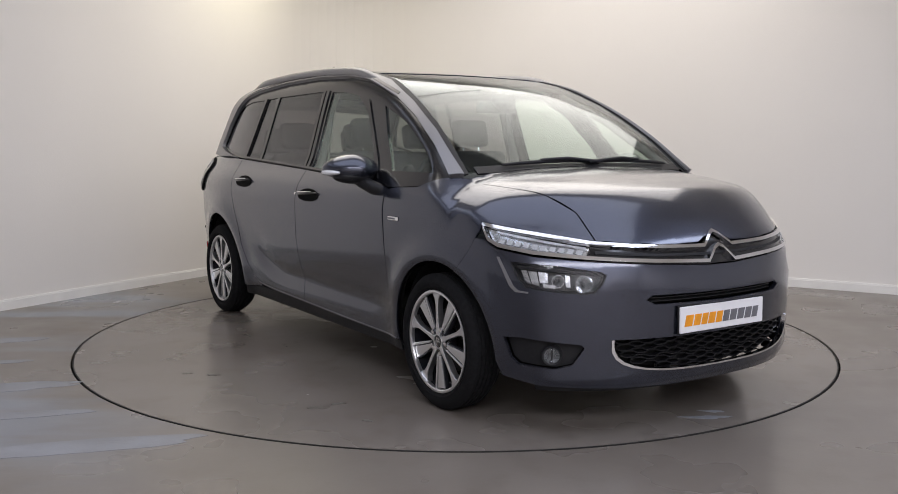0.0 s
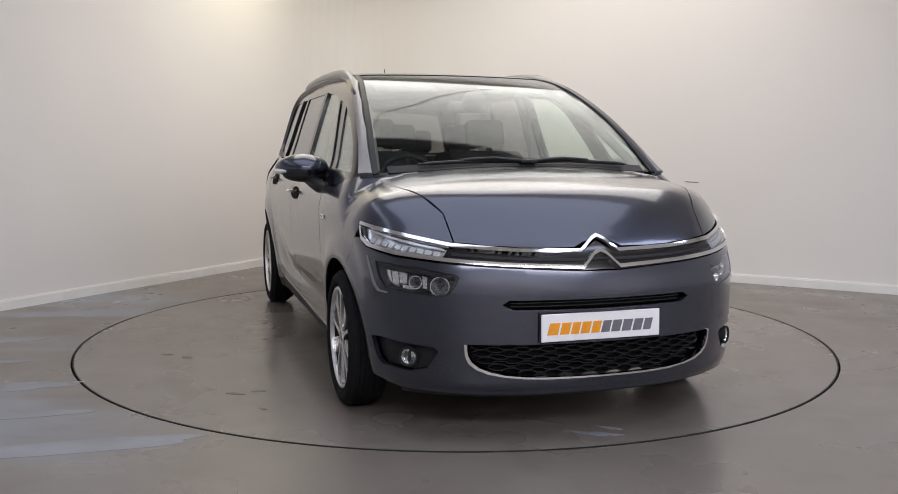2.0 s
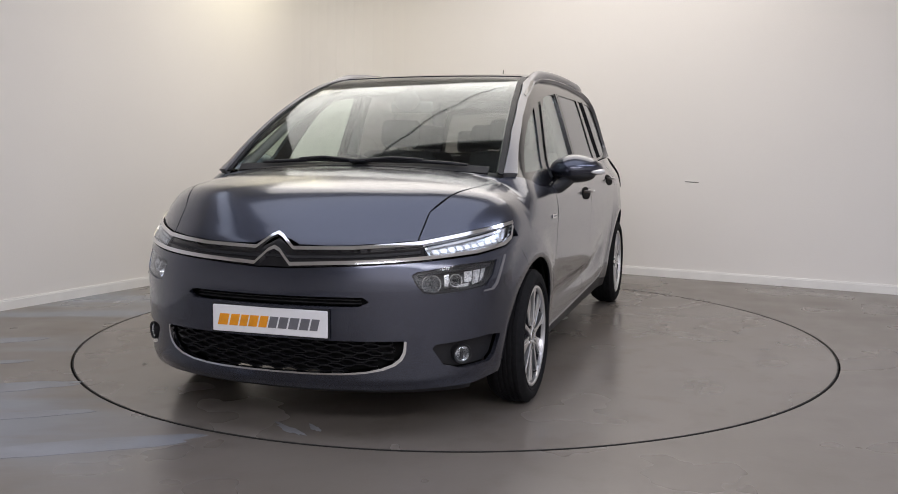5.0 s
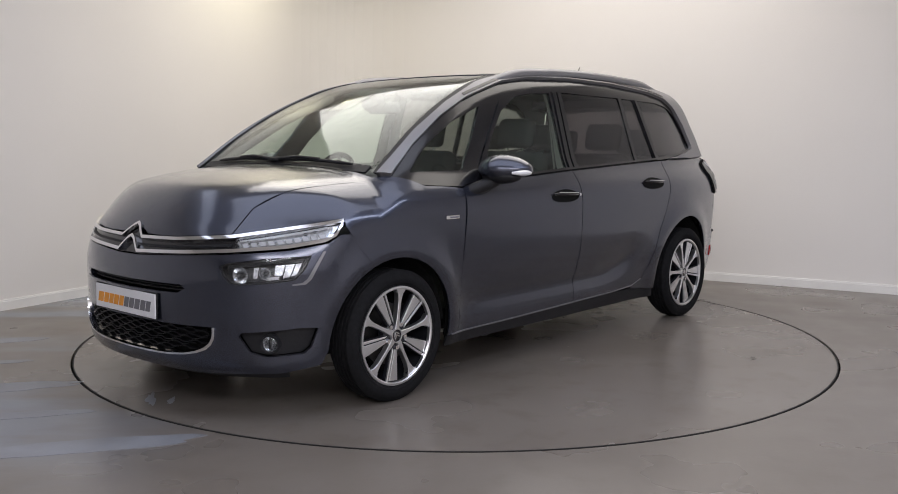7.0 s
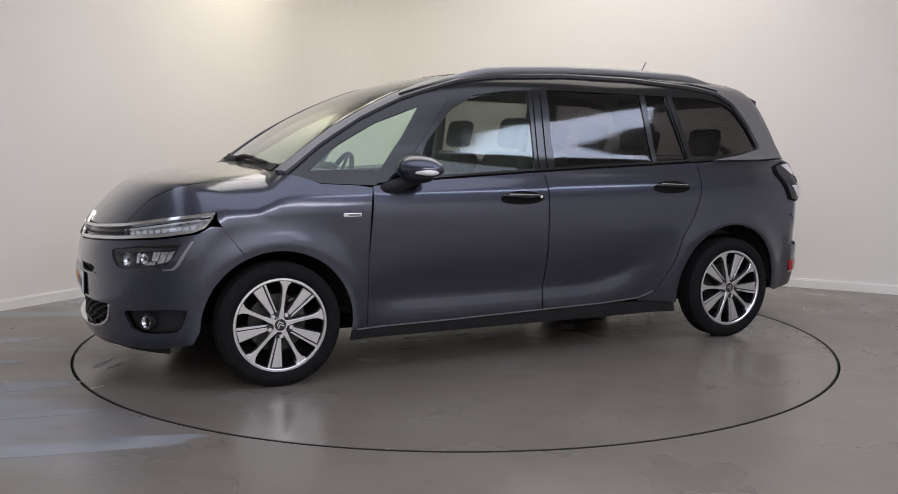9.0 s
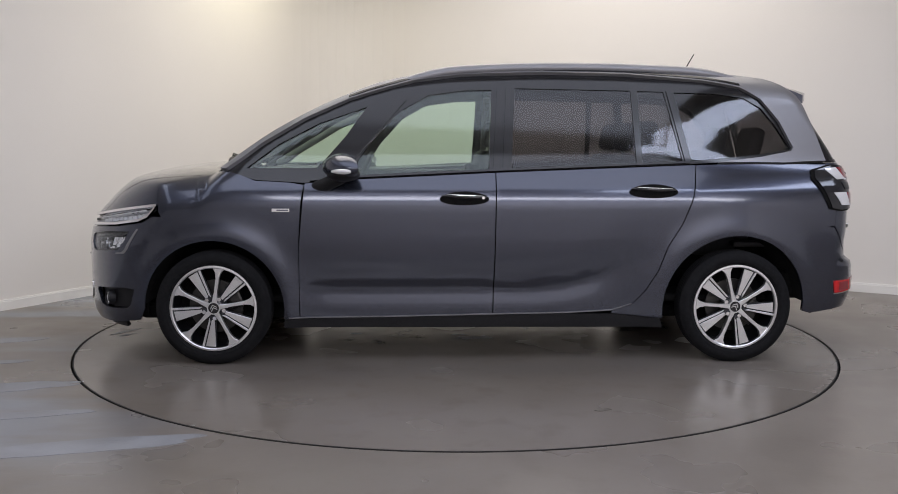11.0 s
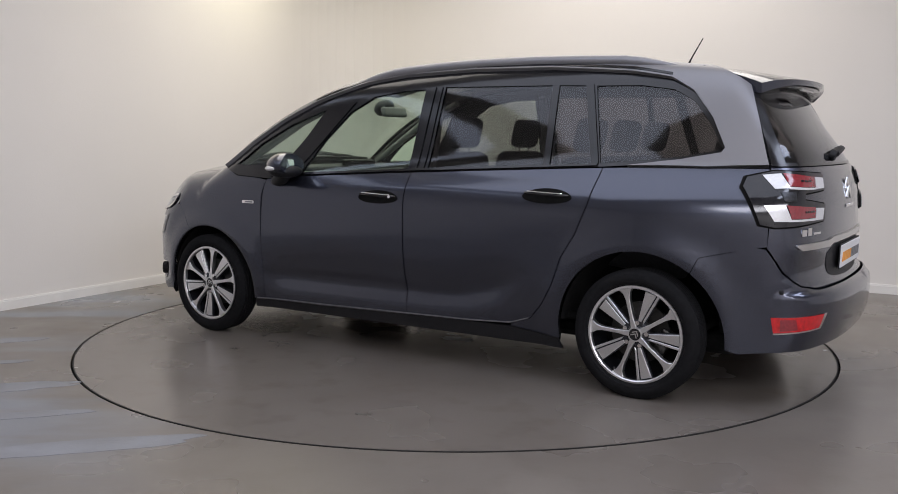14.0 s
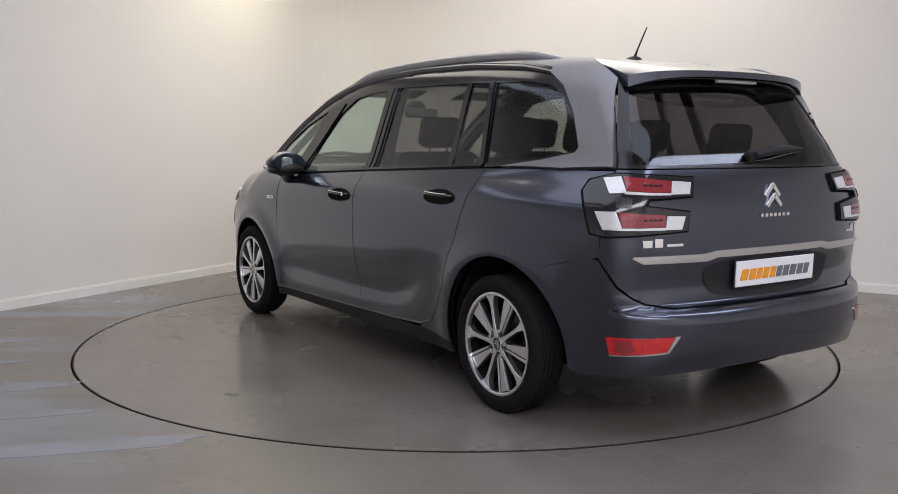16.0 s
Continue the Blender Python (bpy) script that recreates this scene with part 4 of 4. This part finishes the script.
for x, z in arch(-1.42, 0.30, 0.402, 128.5, 184, 8):
    arch_edge.append((angle_at(x, on_side(x, z)[1], -1.3), z))
seam_edge = [(angle_at(x, on_side(x, z)[1], -1.3), z - 0.003) for x, z in ((-1.925, 0.747), (-1.84, 0.722), (-1.703, 0.689))]
half = [(0, 0.547), (18, 0.547), (34.2, 0.547), (40.3, 0.565), (43.3, 0.590), (46.6, 0.634), (50.4, 0.738)] + seam_edge + arch_edge + [(arch_edge[-1][0] - 3, 0.256), (45, 0.276), (25, 0.292), (0, 0.298)]
panel("rear_bumper", PAINT, car, half + [(-a, z) for a, z in half[::-1] if a > 0], "tail", res=0.03, thick=0.02)
panel("tail_backing", DARK, car, [(54, 1.05), (0, 1.08), (-54, 1.05), (-60, 0.6), (-55, 0.25), (55, 0.25), (60, 0.6)], "tail", off=-0.05, thick=0.01, res=0.08)
panel("rear_valance", PLASTIC, car, [(46, 0.295), (0, 0.310), (-46, 0.295), (-44, 0.272), (0, 0.275), (44, 0.272)], "tail", off=-0.035, thick=0.02)
for s in (1, -1):
    def sided(poly):
        return poly if s > 0 else neg(poly)

    shell = [(54.5, 1.004), (53, 1.044), (46.9, 1.072), (38, 1.067), (29.3, 1.058), (29.9, 0.988), (40.4, 0.978), (41.0, 0.950), (30.7, 0.926), (31.2, 0.855), (48.9, 0.837), (51.8, 0.848)]
    lamp = panel("tail_lamp", SMOKED, car, sided(shell), "tail", off=0.016, thick=0.028, res=0.02, label="smoked tail lamp with red and white bars")
    rim = [(55.4, 1.004), (53.8, 1.052), (47.0, 1.080), (38, 1.074), (28.8, 1.065), (29.3, 0.983), (40.0, 0.972), (40.4, 0.955), (30.2, 0.932), (30.7, 0.848), (48.9, 0.829), (52.4, 0.841)]
    panel("lamp_gasket", DARK, lamp, sided(rim), "tail", off=0.008, thick=0.014, res=0.02, label="black gap round the lamp")
    for nm, mat, poly in (("white_bar", WHITELENS, [(49.6, 1.052), (45.7, 1.060), (44.7, 0.998), (48.0, 0.993)]),
                          ("red_bar", REDLENS, [(45.3, 1.061), (35.4, 1.046), (35.7, 1.001), (44.7, 1.005)]),
                          ("white_bar", WHITELENS, [(35.1, 1.046), (30.2, 1.040), (30.7, 0.994), (35.5, 0.994)]),
                          ("white_bar", WHITELENS, [(44.6, 1.003), (35.5, 0.999), (35.5, 0.991), (45.2, 0.993)]),
                          ("white_bar", WHITELENS, [(50.9, 0.928), (46.7, 0.930), (45.4, 0.862), (49.1, 0.862)]),
                          ("red_bar", REDLENS, [(46.3, 0.929), (36.8, 0.917), (36.9, 0.872), (45.5, 0.872)]),
                          ("white_bar", WHITELENS, [(36.4, 0.914), (32.0, 0.911), (32.8, 0.861), (36.8, 0.861)]),
                          ("white_bar", WHITELENS, [(45.4, 0.870), (36.8, 0.870), (36.8, 0.860), (46.2, 0.861)]),
                          ("grey_bar", LAMPGREY, [(47.0, 0.981), (43.7, 0.980), (43.9, 0.945), (46.7, 0.945)])):
        panel(nm, mat, lamp, sided(poly), "tail", off=0.020, thick=0.010, res=0.02)
    for z in (1.028, 0.900):
        for k in range(4):
            mark = [(41.6 - 1.1 * k, z - 0.004), (40.9 - 1.1 * k, z - 0.004), (40.9 - 1.1 * k, z + 0.004), (41.6 - 1.1 * k, z + 0.004)]
            panel("lens_mark", SMOKED, lamp, sided(mark), "tail", off=0.0225, thick=0.006, res=0.03)
    panel("bumper_reflector", BRIGHTRED, car, sided([(48.3, 0.436), (34.1, 0.445), (35.9, 0.386), (47.5, 0.366)]), "tail", off=0.006, thick=0.02, res=0.04, label="bright red bumper reflector")
    panel("reflector_core", REDLENS, car, sided([(46.4, 0.428), (43.0, 0.430), (42.4, 0.384), (46.2, 0.376)]), "tail", off=0.008, thick=0.01, res=0.03)
    panel("reflector_edge", SATINCHROME, car, sided([(33.9, 0.445), (32.9, 0.445), (35.4, 0.380), (47.5, 0.359), (47.5, 0.364), (35.8, 0.385)]), "tail", off=0.006, thick=0.015, res=0.03)
    p = to_skin(np.array([[radians(46.5 * s) * 0.85, 0.55]]), "tail")[0]
    part("parking_sensor", ball((0.012, 0.012, 0.012), Matrix.Translation(p), 12, 8), PLASTIC, car, "", 60)
strip_half = [(0, 0.768), (22, 0.768), (25.5, 0.758), (43, 0.757), (43.3, 0.750), (41.2, 0.729), (25, 0.727), (22, 0.740), (0, 0.740)]
panel("chrome_strip", SATINCHROME, tailgate, strip_half[:-1] + [(0, 0.740)] + [(-a, z) for a, z in strip_half[-2:0:-1]], "tail", off=0.010, thick=0.02, res=0.03, label="satin chrome tailgate strip")
panel("plate_recess", PLASTIC, tailgate, [(25, 0.736), (-25, 0.736), (-26, 0.628), (-20, 0.566), (20, 0.566), (26, 0.628)], "tail", off=0.003, thick=0.01, soft=2, label="flat dark sheet for the shaded number plate recess")
show_plate(pose(-2.194, -0.004, 0.664, 0, 0, 180) @ pose(0, 0, 0, 0, 1.5, 0), 0.520, 0.108)


def tail_x(z):
    return float(to_skin(np.array([[0.0, z]]), "tail")[0][0])


def chevron(z, w, h, t):
    """An upturned V of two bars, lying on the tail."""
    bm = bmesh.new()
    for sg in (1, -1):
        bar = box((0.012, math.hypot(w / 2, h) + t * 0.5, t), pose(0, sg * w / 4, 0, sg * -math.degrees(math.atan2(h, w / 2)), 0, 0), 0.003)
        me = bpy.data.meshes.new("tmp")
        bar.to_mesh(me)
        bar.free()
        bm.from_mesh(me)
        bpy.data.meshes.remove(me)
    bm.transform(pose(tail_x(z) - 0.004, 0, z))
    return bm


for z in (0.961, 1.003):
    part("chevron", chevron(z, 0.088, 0.045, 0.020), CHROME, tailgate, "chrome chevron emblem")
x = -0.088
for k in range(7):
    part("emblem_bar", box((0.006, 0.018, 0.015), pose(tail_x(0.900) - 0.003, x, 0.900), 0.0015), CHROME, tailgate)
    x += 0.0285
for s in (1, -1):
    for a0, w, z, h in ((41.2, 2.0, 0.806, 0.028), (38.6, 1.8, 0.809, 0.034), (35.8, 4.0, 0.799, 0.010)):
        poly = [(a0 * s, z - h / 2), (a0 * s - w, z - h / 2), (a0 * s - w, z + h / 2), (a0 * s, z + h / 2)]
        panel("emblem_bar", CHROME, tailgate, poly, "tail", off=0.004, thick=0.005)

# spoiler over the rear window
verts, faces = [], []
nu, nv = 25, 9
for i in range(nu):
    u = -1 + 2 * i / (nu - 1)
    y = 0.578 * u
    tip = -2.005 + 0.10 * u * u + 0.03 * u**6
    for j in range(nv):
        v = j / (nv - 1)
        x = -1.605 + (tip + 1.605) * v
        zt = on_top(-1.60, y * 0.93)[2] + 0.004 - 0.050 * v - 0.02 * v * v - 0.02 * u**6 * v
        verts.append((x, y, zt))
    for j in range(nv):
        v = j / (nv - 1)
        x = -1.605 + (tip + 1.605) * v
        zt = verts[i * 2 * nv + j][2]
        verts.append((x, y, zt - 0.026 - 0.065 * (1 - v) - 0.020 * u**4))
for i in range(nu - 1):
    for j in range(nv - 1):
        a, b = i * 2 * nv + j, (i + 1) * 2 * nv + j
        faces += [(a, b, b + 1, a + 1), (a + nv + 1, b + nv + 1, b + nv, a + nv)]
    a, b = i * 2 * nv, (i + 1) * 2 * nv
    faces += [(a + nv - 1, b + nv - 1, b + 2 * nv - 1, a + 2 * nv - 1), (b, a, a + nv, b + nv)]
for i in (0, nu - 1):
    a = i * 2 * nv
    for j in range(nv - 1):
        f = (a + j, a + j + 1, a + nv + j + 1, a + nv + j)
        faces.append(f if i == 0 else f[::-1])
me = bpy.data.meshes.new("tail_spoiler")
me.from_pydata(verts, [], faces)
bm = bmesh.new()
bm.from_mesh(me)
spoiler = part("tail_spoiler", bm, PAINT, car, "dark grey roof spoiler", 40)
verts, faces = [], []
for i in range(nu):
    u = (-1 + 2 * i / (nu - 1)) * 0.97
    y = 0.578 * u
    tip = -1.985 + 0.10 * u * u + 0.03 * u**6
    for v in (0.30, 0.65, 0.99):
        x = -1.605 + (tip + 1.605) * v
        z = on_top(-1.60, y * 0.93)[2] - 0.050 * v - 0.02 * v * v - 0.02 * u**6 * v - (0.024 + 0.065 * (1 - v) + 0.020 * u**4)
        verts += [(x, y, z), (x, y, z - 0.006)]
for i in range(nu - 1):
    a, b = 6 * i, 6 * (i + 1)
    for j in (0, 2):
        faces += [(a + j, b + j, b + j + 2, a + j + 2), (a + j + 3, b + j + 3, b + j + 1, a + j + 1)]
    faces += [(a + 4, b + 4, b + 5, a + 5), (b, a, a + 1, b + 1)]
mesh_object("spoiler_underside", verts, faces, GLOSSBLACK, spoiler, "gloss black spoiler underside", True)
part("brake_light", box((0.02, 0.26, 0.016), pose(-1.953, 0, 1.466, 0, 12, 0), 0.005), WHITELENS, spoiler, "clear high brake light")
# rear wiper, antenna, front wipers
wz = [(0.06, 1.150), (-0.04, 1.166), (-0.16, 1.174), (-0.28, 1.176)]
pts = [to_skin(np.array([[math.atan2(y, 0.72) * 0.85, z]]), "tail")[0] for y, z in wz]
wiper = part("rear_wiper", tube([(p[0] - 0.018, p[1], p[2]) for p in pts], [0.018, 0.022, 0.018, 0.008]), PLASTIC, tailgate, "black rear wiper", 40)
part("wiper_hub", disc(0.026, 0.03, pose(float(pts[0][0]) - 0.008, 0.07, 1.145, 0, 70, 0), 16), PLASTIC, tailgate)
az = on_top(-1.33, 0)[2]
base = ball((0.055, 0.024, 0.024), pose(-1.33, 0, az), 18, 10)
aerial = part("aerial", base, PLASTIC, car, "black roof aerial", 60)
part("aerial_rod", tube([(-1.335, 0, az + 0.012), (-1.36, 0, az + 0.06), (-1.415, 0, az + 0.155)], [0.007, 0.004, 0.003]), PLASTIC, aerial, "", 60)
for a, b in ((-0.02, 0.56), (0.06, -0.52)):
    pts = []
    for k in range(9):
        y = a + (b - a) * k / 8
        p = on_top(1.415 - 0.10 * y * y, y)
        pts.append((p[0], p[1], p[2] + 0.016 + 0.006 * math.sin(math.pi * k / 8)))
    wiper = part("wiper", tube(pts, [0.012] + [0.009] * 7 + [0.005]), PLASTIC, car, "black windscreen wiper", 40)
    part("wiper_arm", tube([(pts[0][0] + 0.02, a, pts[0][2]), (pts[3][0] + 0.018, pts[3][1], pts[3][2] + 0.014), (pts[5][0], pts[5][1], pts[5][2] + 0.008)], 0.008), PLASTIC, wiper, "", 40)

# ---------------------------------------------------------------- wheels
TYRE_R, RIM_R = 0.308, 0.231


def prism(outline, y0, y1, m=None, bevel=0.0):
    bm = bmesh.new()
    lo = [bm.verts.new((x, y0, z)) for x, z in outline]
    hi = [bm.verts.new((x, y1, z)) for x, z in outline]
    n = len(outline)
    bm.faces.new(hi)
    bm.faces.new(lo[::-1])
    for i in range(n):
        bm.faces.new((lo[i], lo[(i + 1) % n], hi[(i + 1) % n], hi[i]))
    if bevel:
        bmesh.ops.recalc_face_normals(bm, faces=bm.faces)
        bmesh.ops.bevel(bm, geom=[e for e in bm.edges if abs(e.verts[0].co.y - y1) < 1e-6 and abs(e.verts[1].co.y - y1) < 1e-6], offset=bevel, segments=1, affect="EDGES")
    if m is not None:
        bm.transform(m)
    return bm


def build_wheel():
    """One wheel round the y axis, its face towards +y."""
    wheel = part("wheel", lathe([(0.205, -0.10), (0.222, 0.0), (0.224, 0.055), (0.232, 0.062), (0.236, 0.02), (0.236, -0.10)], 64), ALLOYDARK, car, "two-tone alloy wheel with ten spokes", 40)
    R, r = TYRE_R, RIM_R
    prof = [(r, 0.062), (r + 0.010, 0.070), (r + 0.026, 0.077), (R - 0.034, 0.078), (R - 0.016, 0.070), (R - 0.004, 0.056)]
    for y in (0.045, 0.022, 0.0, -0.022, -0.045):
        prof += [(R, y + 0.008), (R, y - 0.006), (R - 0.007, y - 0.008), (R - 0.007, y - 0.012)]
    prof += [(R - 0.006, -0.062), (R - 0.032, -0.100), (r, -0.10)]
    part("tyre", lathe(prof, 72), RUBBER, wheel, "black rubber tyre", 30)
    part("tyre_ridge", lathe([(r + 0.013, 0.0705), (r + 0.016, 0.076), (r + 0.022, 0.0775), (r + 0.022, 0.074)], 64), RUBBER, wheel, "", 30)
    part("rim_lip", lathe([(r - 0.014, 0.050), (r - 0.013, 0.066), (r - 0.008, 0.070), (r + 0.001, 0.069), (r + 0.004, 0.060)], 72), ALLOY, wheel, "machined alloy rim edge", 40)
    part("brake_disc", lathe([(0.06, -0.035), (0.145, -0.035), (0.145, -0.012), (0.06, -0.012)], 40), STEEL, wheel, "", 40)
    part("wheel_back", lathe([(0.01, -0.09), (0.21, -0.09), (0.21, -0.085), (0.01, -0.085)], 40), DARK, wheel)
    part("caliper", box((0.07, 0.05, 0.14), pose(-0.115, -0.02, 0.02), 0.012), STEEL, wheel)
    for k in range(5):
        turn = pose(0, 0, 0, 0, 72 * k + 8, 0)
        # broad two-tone spoke
        part("spoke", prism([(-0.017, 0.045), (-0.038, 0.212), (0.038, 0.212), (0.017, 0.045)], 0.028, 0.050, turn, 0.003), ALLOYDARK, wheel, "dark spoke")
        part("spoke_face", prism([(-0.016, 0.058), (-0.038, 0.218), (-0.026, 0.221), (-0.010, 0.075)], 0.046, 0.0575, turn, 0.0015), ALLOY, wheel, "machined spoke face")
        part("spoke_face", prism([(-0.003, 0.066), (-0.018, 0.214), (0.036, 0.210), (0.013, 0.066)], 0.046, 0.0560, turn, 0.0015), ALLOY, wheel, "machined spoke face")
        # slim spoke, flared at both ends
        turn = pose(0, 0, 0, 0, 72 * k + 44, 0)
        part("slim_spoke", prism([(-0.014, 0.03), (-0.0085, 0.09), (-0.0095, 0.165), (-0.016, 0.195), (-0.036, 0.221), (0.036, 0.221), (0.016, 0.195), (0.0095, 0.165), (0.0085, 0.09), (0.014, 0.03)], 0.030, 0.060, turn, 0.002), ALLOY, wheel, "slim machined spoke")
        part("lug_nut", disc(0.0115, 0.03, pose(0, 0, 0, 0, 72 * k + 20, 0) @ pose(0, 0.045, 0.056, 90), 6), CHROME, wheel, "chrome wheel nut")
    part("hub", lathe([(0.005, 0.0), (0.066, 0.0), (0.064, 0.034), (0.046, 0.048), (0.034, 0.052), (0.005, 0.052)], 32), ALLOYDARK, wheel, "", 40)
    part("hub_ring", lathe([(0.029, 0.050), (0.029, 0.061), (0.035, 0.061), (0.036, 0.050)], 32), ALLOY, wheel, "", 40)
    part("hub_cap", disc(0.029, 0.012, pose(0, 0.052, 0, 90), 28), GLOSSBLACK, wheel, "black wheel centre cap")
    for z in (-0.004, 0.010):
        part("cap_chevron", prism([(-0.017, z - 0.012), (0, z + 0.004), (0.017, z - 0.012), (0.017, z - 0.005), (0, z + 0.011), (-0.017, z - 0.005)], 0.056, 0.0605), CHROME, wheel)
    part("valve", tube([(0.0, 0.05, -0.205), (0.0, 0.062, -0.195)], 0.004), PLASTIC, wheel)
    return wheel


WHEEL_Y = 0.834
wheel = build_wheel()
wheel.matrix_basis = pose(1.42, WHEEL_Y, TYRE_R, 0, 20, 0)
for x, s, spin in ((-1.42, 1, -30), (1.42, -1, 32), (-1.42, -1, 30)):
    w = copy_thing(wheel, pose(x, s * WHEEL_Y, TYRE_R, 0, spin if s > 0 else 0, 0) if s > 0 else pose(x, s * WHEEL_Y, TYRE_R, 0, 0, 180) @ pose(0, 0, 0, 0, spin, 0))

# ---------------------------------------------------------------- underbody and cabin
part("underbody", box((3.7, 1.24, 0.10), pose(0.05, 0, 0.25), 0.03), DARK, car, "black underbody")
part("cabin_floor", box((2.9, 1.55, 0.04), pose(-0.25, 0, 0.34), 0.01), DARK, car)
part("rear_gap_block", box((0.36, 1.40, 0.16), pose(-1.93, 0, 0.40), 0.02), DARK, car)
part("exhaust_box", box((0.4, 0.5, 0.14), pose(-1.70, -0.2, 0.34), 0.04), DARK, car)
part("axle", tube([(-1.415, -0.7, 0.30), (-1.415, 0.7, 0.30)], 0.035), DARK, car)
part("axle", tube([(1.415, -0.7, 0.30), (1.415, 0.7, 0.30)], 0.03), DARK, car)
dash = box((0.52, 1.40, 0.20), pose(1.02, 0, 0.93, 0, -6, 0), 0.07, 4)
dash = part("dashboard", dash, DASH, car, "dark moulded dashboard", 40)
part("dash_shelf", box((0.55, 1.24, 0.04), pose(1.18, 0, 1.015, 0, 2, 0), 0.015, 3), DASH, dash, "", 40)
part("instrument_screen", box((0.03, 0.34, 0.08), pose(0.92, 0, 1.045, 0, -12, 0), 0.01), GLOSSBLACK, dash)
# steering wheel on the car's right
place = pose(0.70, -0.37, 0.96, 0, -24, 0) @ pose(0, 0, 0, 0, 0, 90)
sw = part("steering_wheel", lathe([(0.178 + 0.016 * math.cos(a), 0.016 * math.sin(a)) for a in np.linspace(0, 2 * math.pi, 11)[:-1]], 40, place), PLASTIC, car, "black steering wheel", 60)
part("wheel_boss", ball((0.07, 0.03, 0.06), place, 18, 10), PLASTIC, sw, "", 60)
for a in (0, 180, 270):
    part("wheel_spoke", box((0.13, 0.014, 0.03), place @ pose(0, 0, 0, 0, a, 0) @ pose(0.11, 0, 0), 0.005), PLASTIC, sw)
part("column", tube([(0.72, -0.37, 0.95), (0.95, -0.37, 0.88)], 0.04), PLASTIC, sw)


def seat(x, y, z, w, h, lean, name):
    """A car seat: cushion, back with bolsters and a headrest on two rods."""
    st = part(name, box((0.50, w, 0.15), pose(x + 0.20, y, z, 0, -6, 0), 0.05, 3), CLOTH, car, "dark cloth seat", 50)
    back = box((0.13, w, h), pose(x - 0.06, y, z, 0, lean, 0) @ pose(0, 0, h / 2), 0.055, 4)
    part("backrest", back, CLOTH, st, "", 50)
    for sg in (1, -1):
        part("bolster", box((0.11, 0.09, h * 0.75), pose(x - 0.06, y, z, 0, lean, 0) @ pose(0.055, sg * (w / 2 - 0.05), h * 0.45), 0.04, 3), CLOTH, st, "", 50)
        part("headrest_rod", tube([(x - 0.06 + math.sin(radians(lean)) * (h - 0.02), y + sg * 0.06, z + h - 0.04), (x - 0.06 + math.sin(radians(lean)) * (h + 0.08), y + sg * 0.06, z + h + 0.06)], 0.006), CHROME, st)
    part("headrest", box((0.09, 0.26, 0.18), pose(x - 0.06, y, z, 0, lean, 0) @ pose(0.01, 0, h + 0.115), 0.04, 4), CLOTH, st, "", 50)
    return st


for y in (0.37, -0.37):
    seat(0.06, y, 0.56, 0.50, 0.60, -14, "front_seat")
for y in (0.48, 0.0, -0.48):
    seat(-0.78, y, 0.58, 0.42, 0.56, -14, "rear_seat")
for y in (0.32, -0.32):
    seat(-1.50, y, 0.62, 0.42, 0.48, -12, "third_row_seat")
part("boot_floor", box((0.6, 1.2, 0.03), pose(-1.80, 0, 0.62), 0.008), DASH, car)
for s in (1, -1):
    lean = tube([(-0.15, s * 0.745, 1.0), (-0.16, s * 0.655, 1.35), (-0.16, s * 0.60, 1.50)], [0.04, 0.030, 0.026], 10)
    part("pillar_lining", lean, PALE, car, "pale pillar lining", 50)
    part("door_card", box((0.95, 0.05, 0.30), pose(0.40, s * 0.79, 0.86), 0.02), DASH, car)
    part("door_card", box((1.0, 0.05, 0.30), pose(-0.62, s * 0.78, 0.89), 0.02), DASH, car)
    part("screen_pillar_lining", tube([(1.30, s * 0.70, 1.05), (0.85, s * 0.63, 1.32), (0.50, s * 0.59, 1.47)], 0.024, 8), PALE, car, "", 50)
    part("seat_belt", box((0.012, 0.004, 0.42), pose(-0.13, s * 0.66, 1.20, s * 8, 0, 0)), PALE, car)
    visor = box((0.16, 0.36, 0.02), pose(0.40, s * 0.32, 1.505, 0, 14, 0), 0.009)
    part("sun_visor", visor, PALE, car, "pale folded sun visor", 50)
rear_view = part("interior_mirror", box((0.035, 0.25, 0.065), pose(0.62, 0.0, 1.395, 0, 14, 0), 0.015, 3), PALE, car, "interior mirror back", 50)
part("sensor_pod", ball((0.07, 0.07, 0.05), pose(0.70, 0.0, 1.425, 0, 28, 0), 20, 10), DASH, rear_view, "", 60)

# ---------------------------------------------------------------- movement
OFFSET = Vector((-0.087, -0.088, 0))
TURNS = [(0, -56.25), (0.25, -56.75), (0.5, -57.85), (0.75, -59.35), (1.0, -61.29), (1.25, -63.5), (1.5, -66.10), (2.0, -72.0), (3.0, -83.93), (4.0, -95.80), (5.0, -107.59), (6.0, -119.34),
         (7.0, -131.03), (8.0, -142.69), (9.0, -154.32), (10.0, -165.93), (11.0, -177.52), (12.0, -189.11), (13.0, -200.70), (14.0, -212.30), (15.0, -223.92), (16.0, -235.57)]


def motions():
    times = [k * 0.25 for k in range(65)]
    turn = curve([t for t, _ in TURNS], [a for _, a in TURNS])
    rows = [(t, float(turn(t))) for t in times]
    walk(turntable, [(t, pose(0, 0, 0, 0, 0, a)) for t, a in rows])
    walk(car, [(t, pose(0, 0, 0, 0, 0, a) @ Matrix.Translation(OFFSET)) for t, a in rows])


motions()
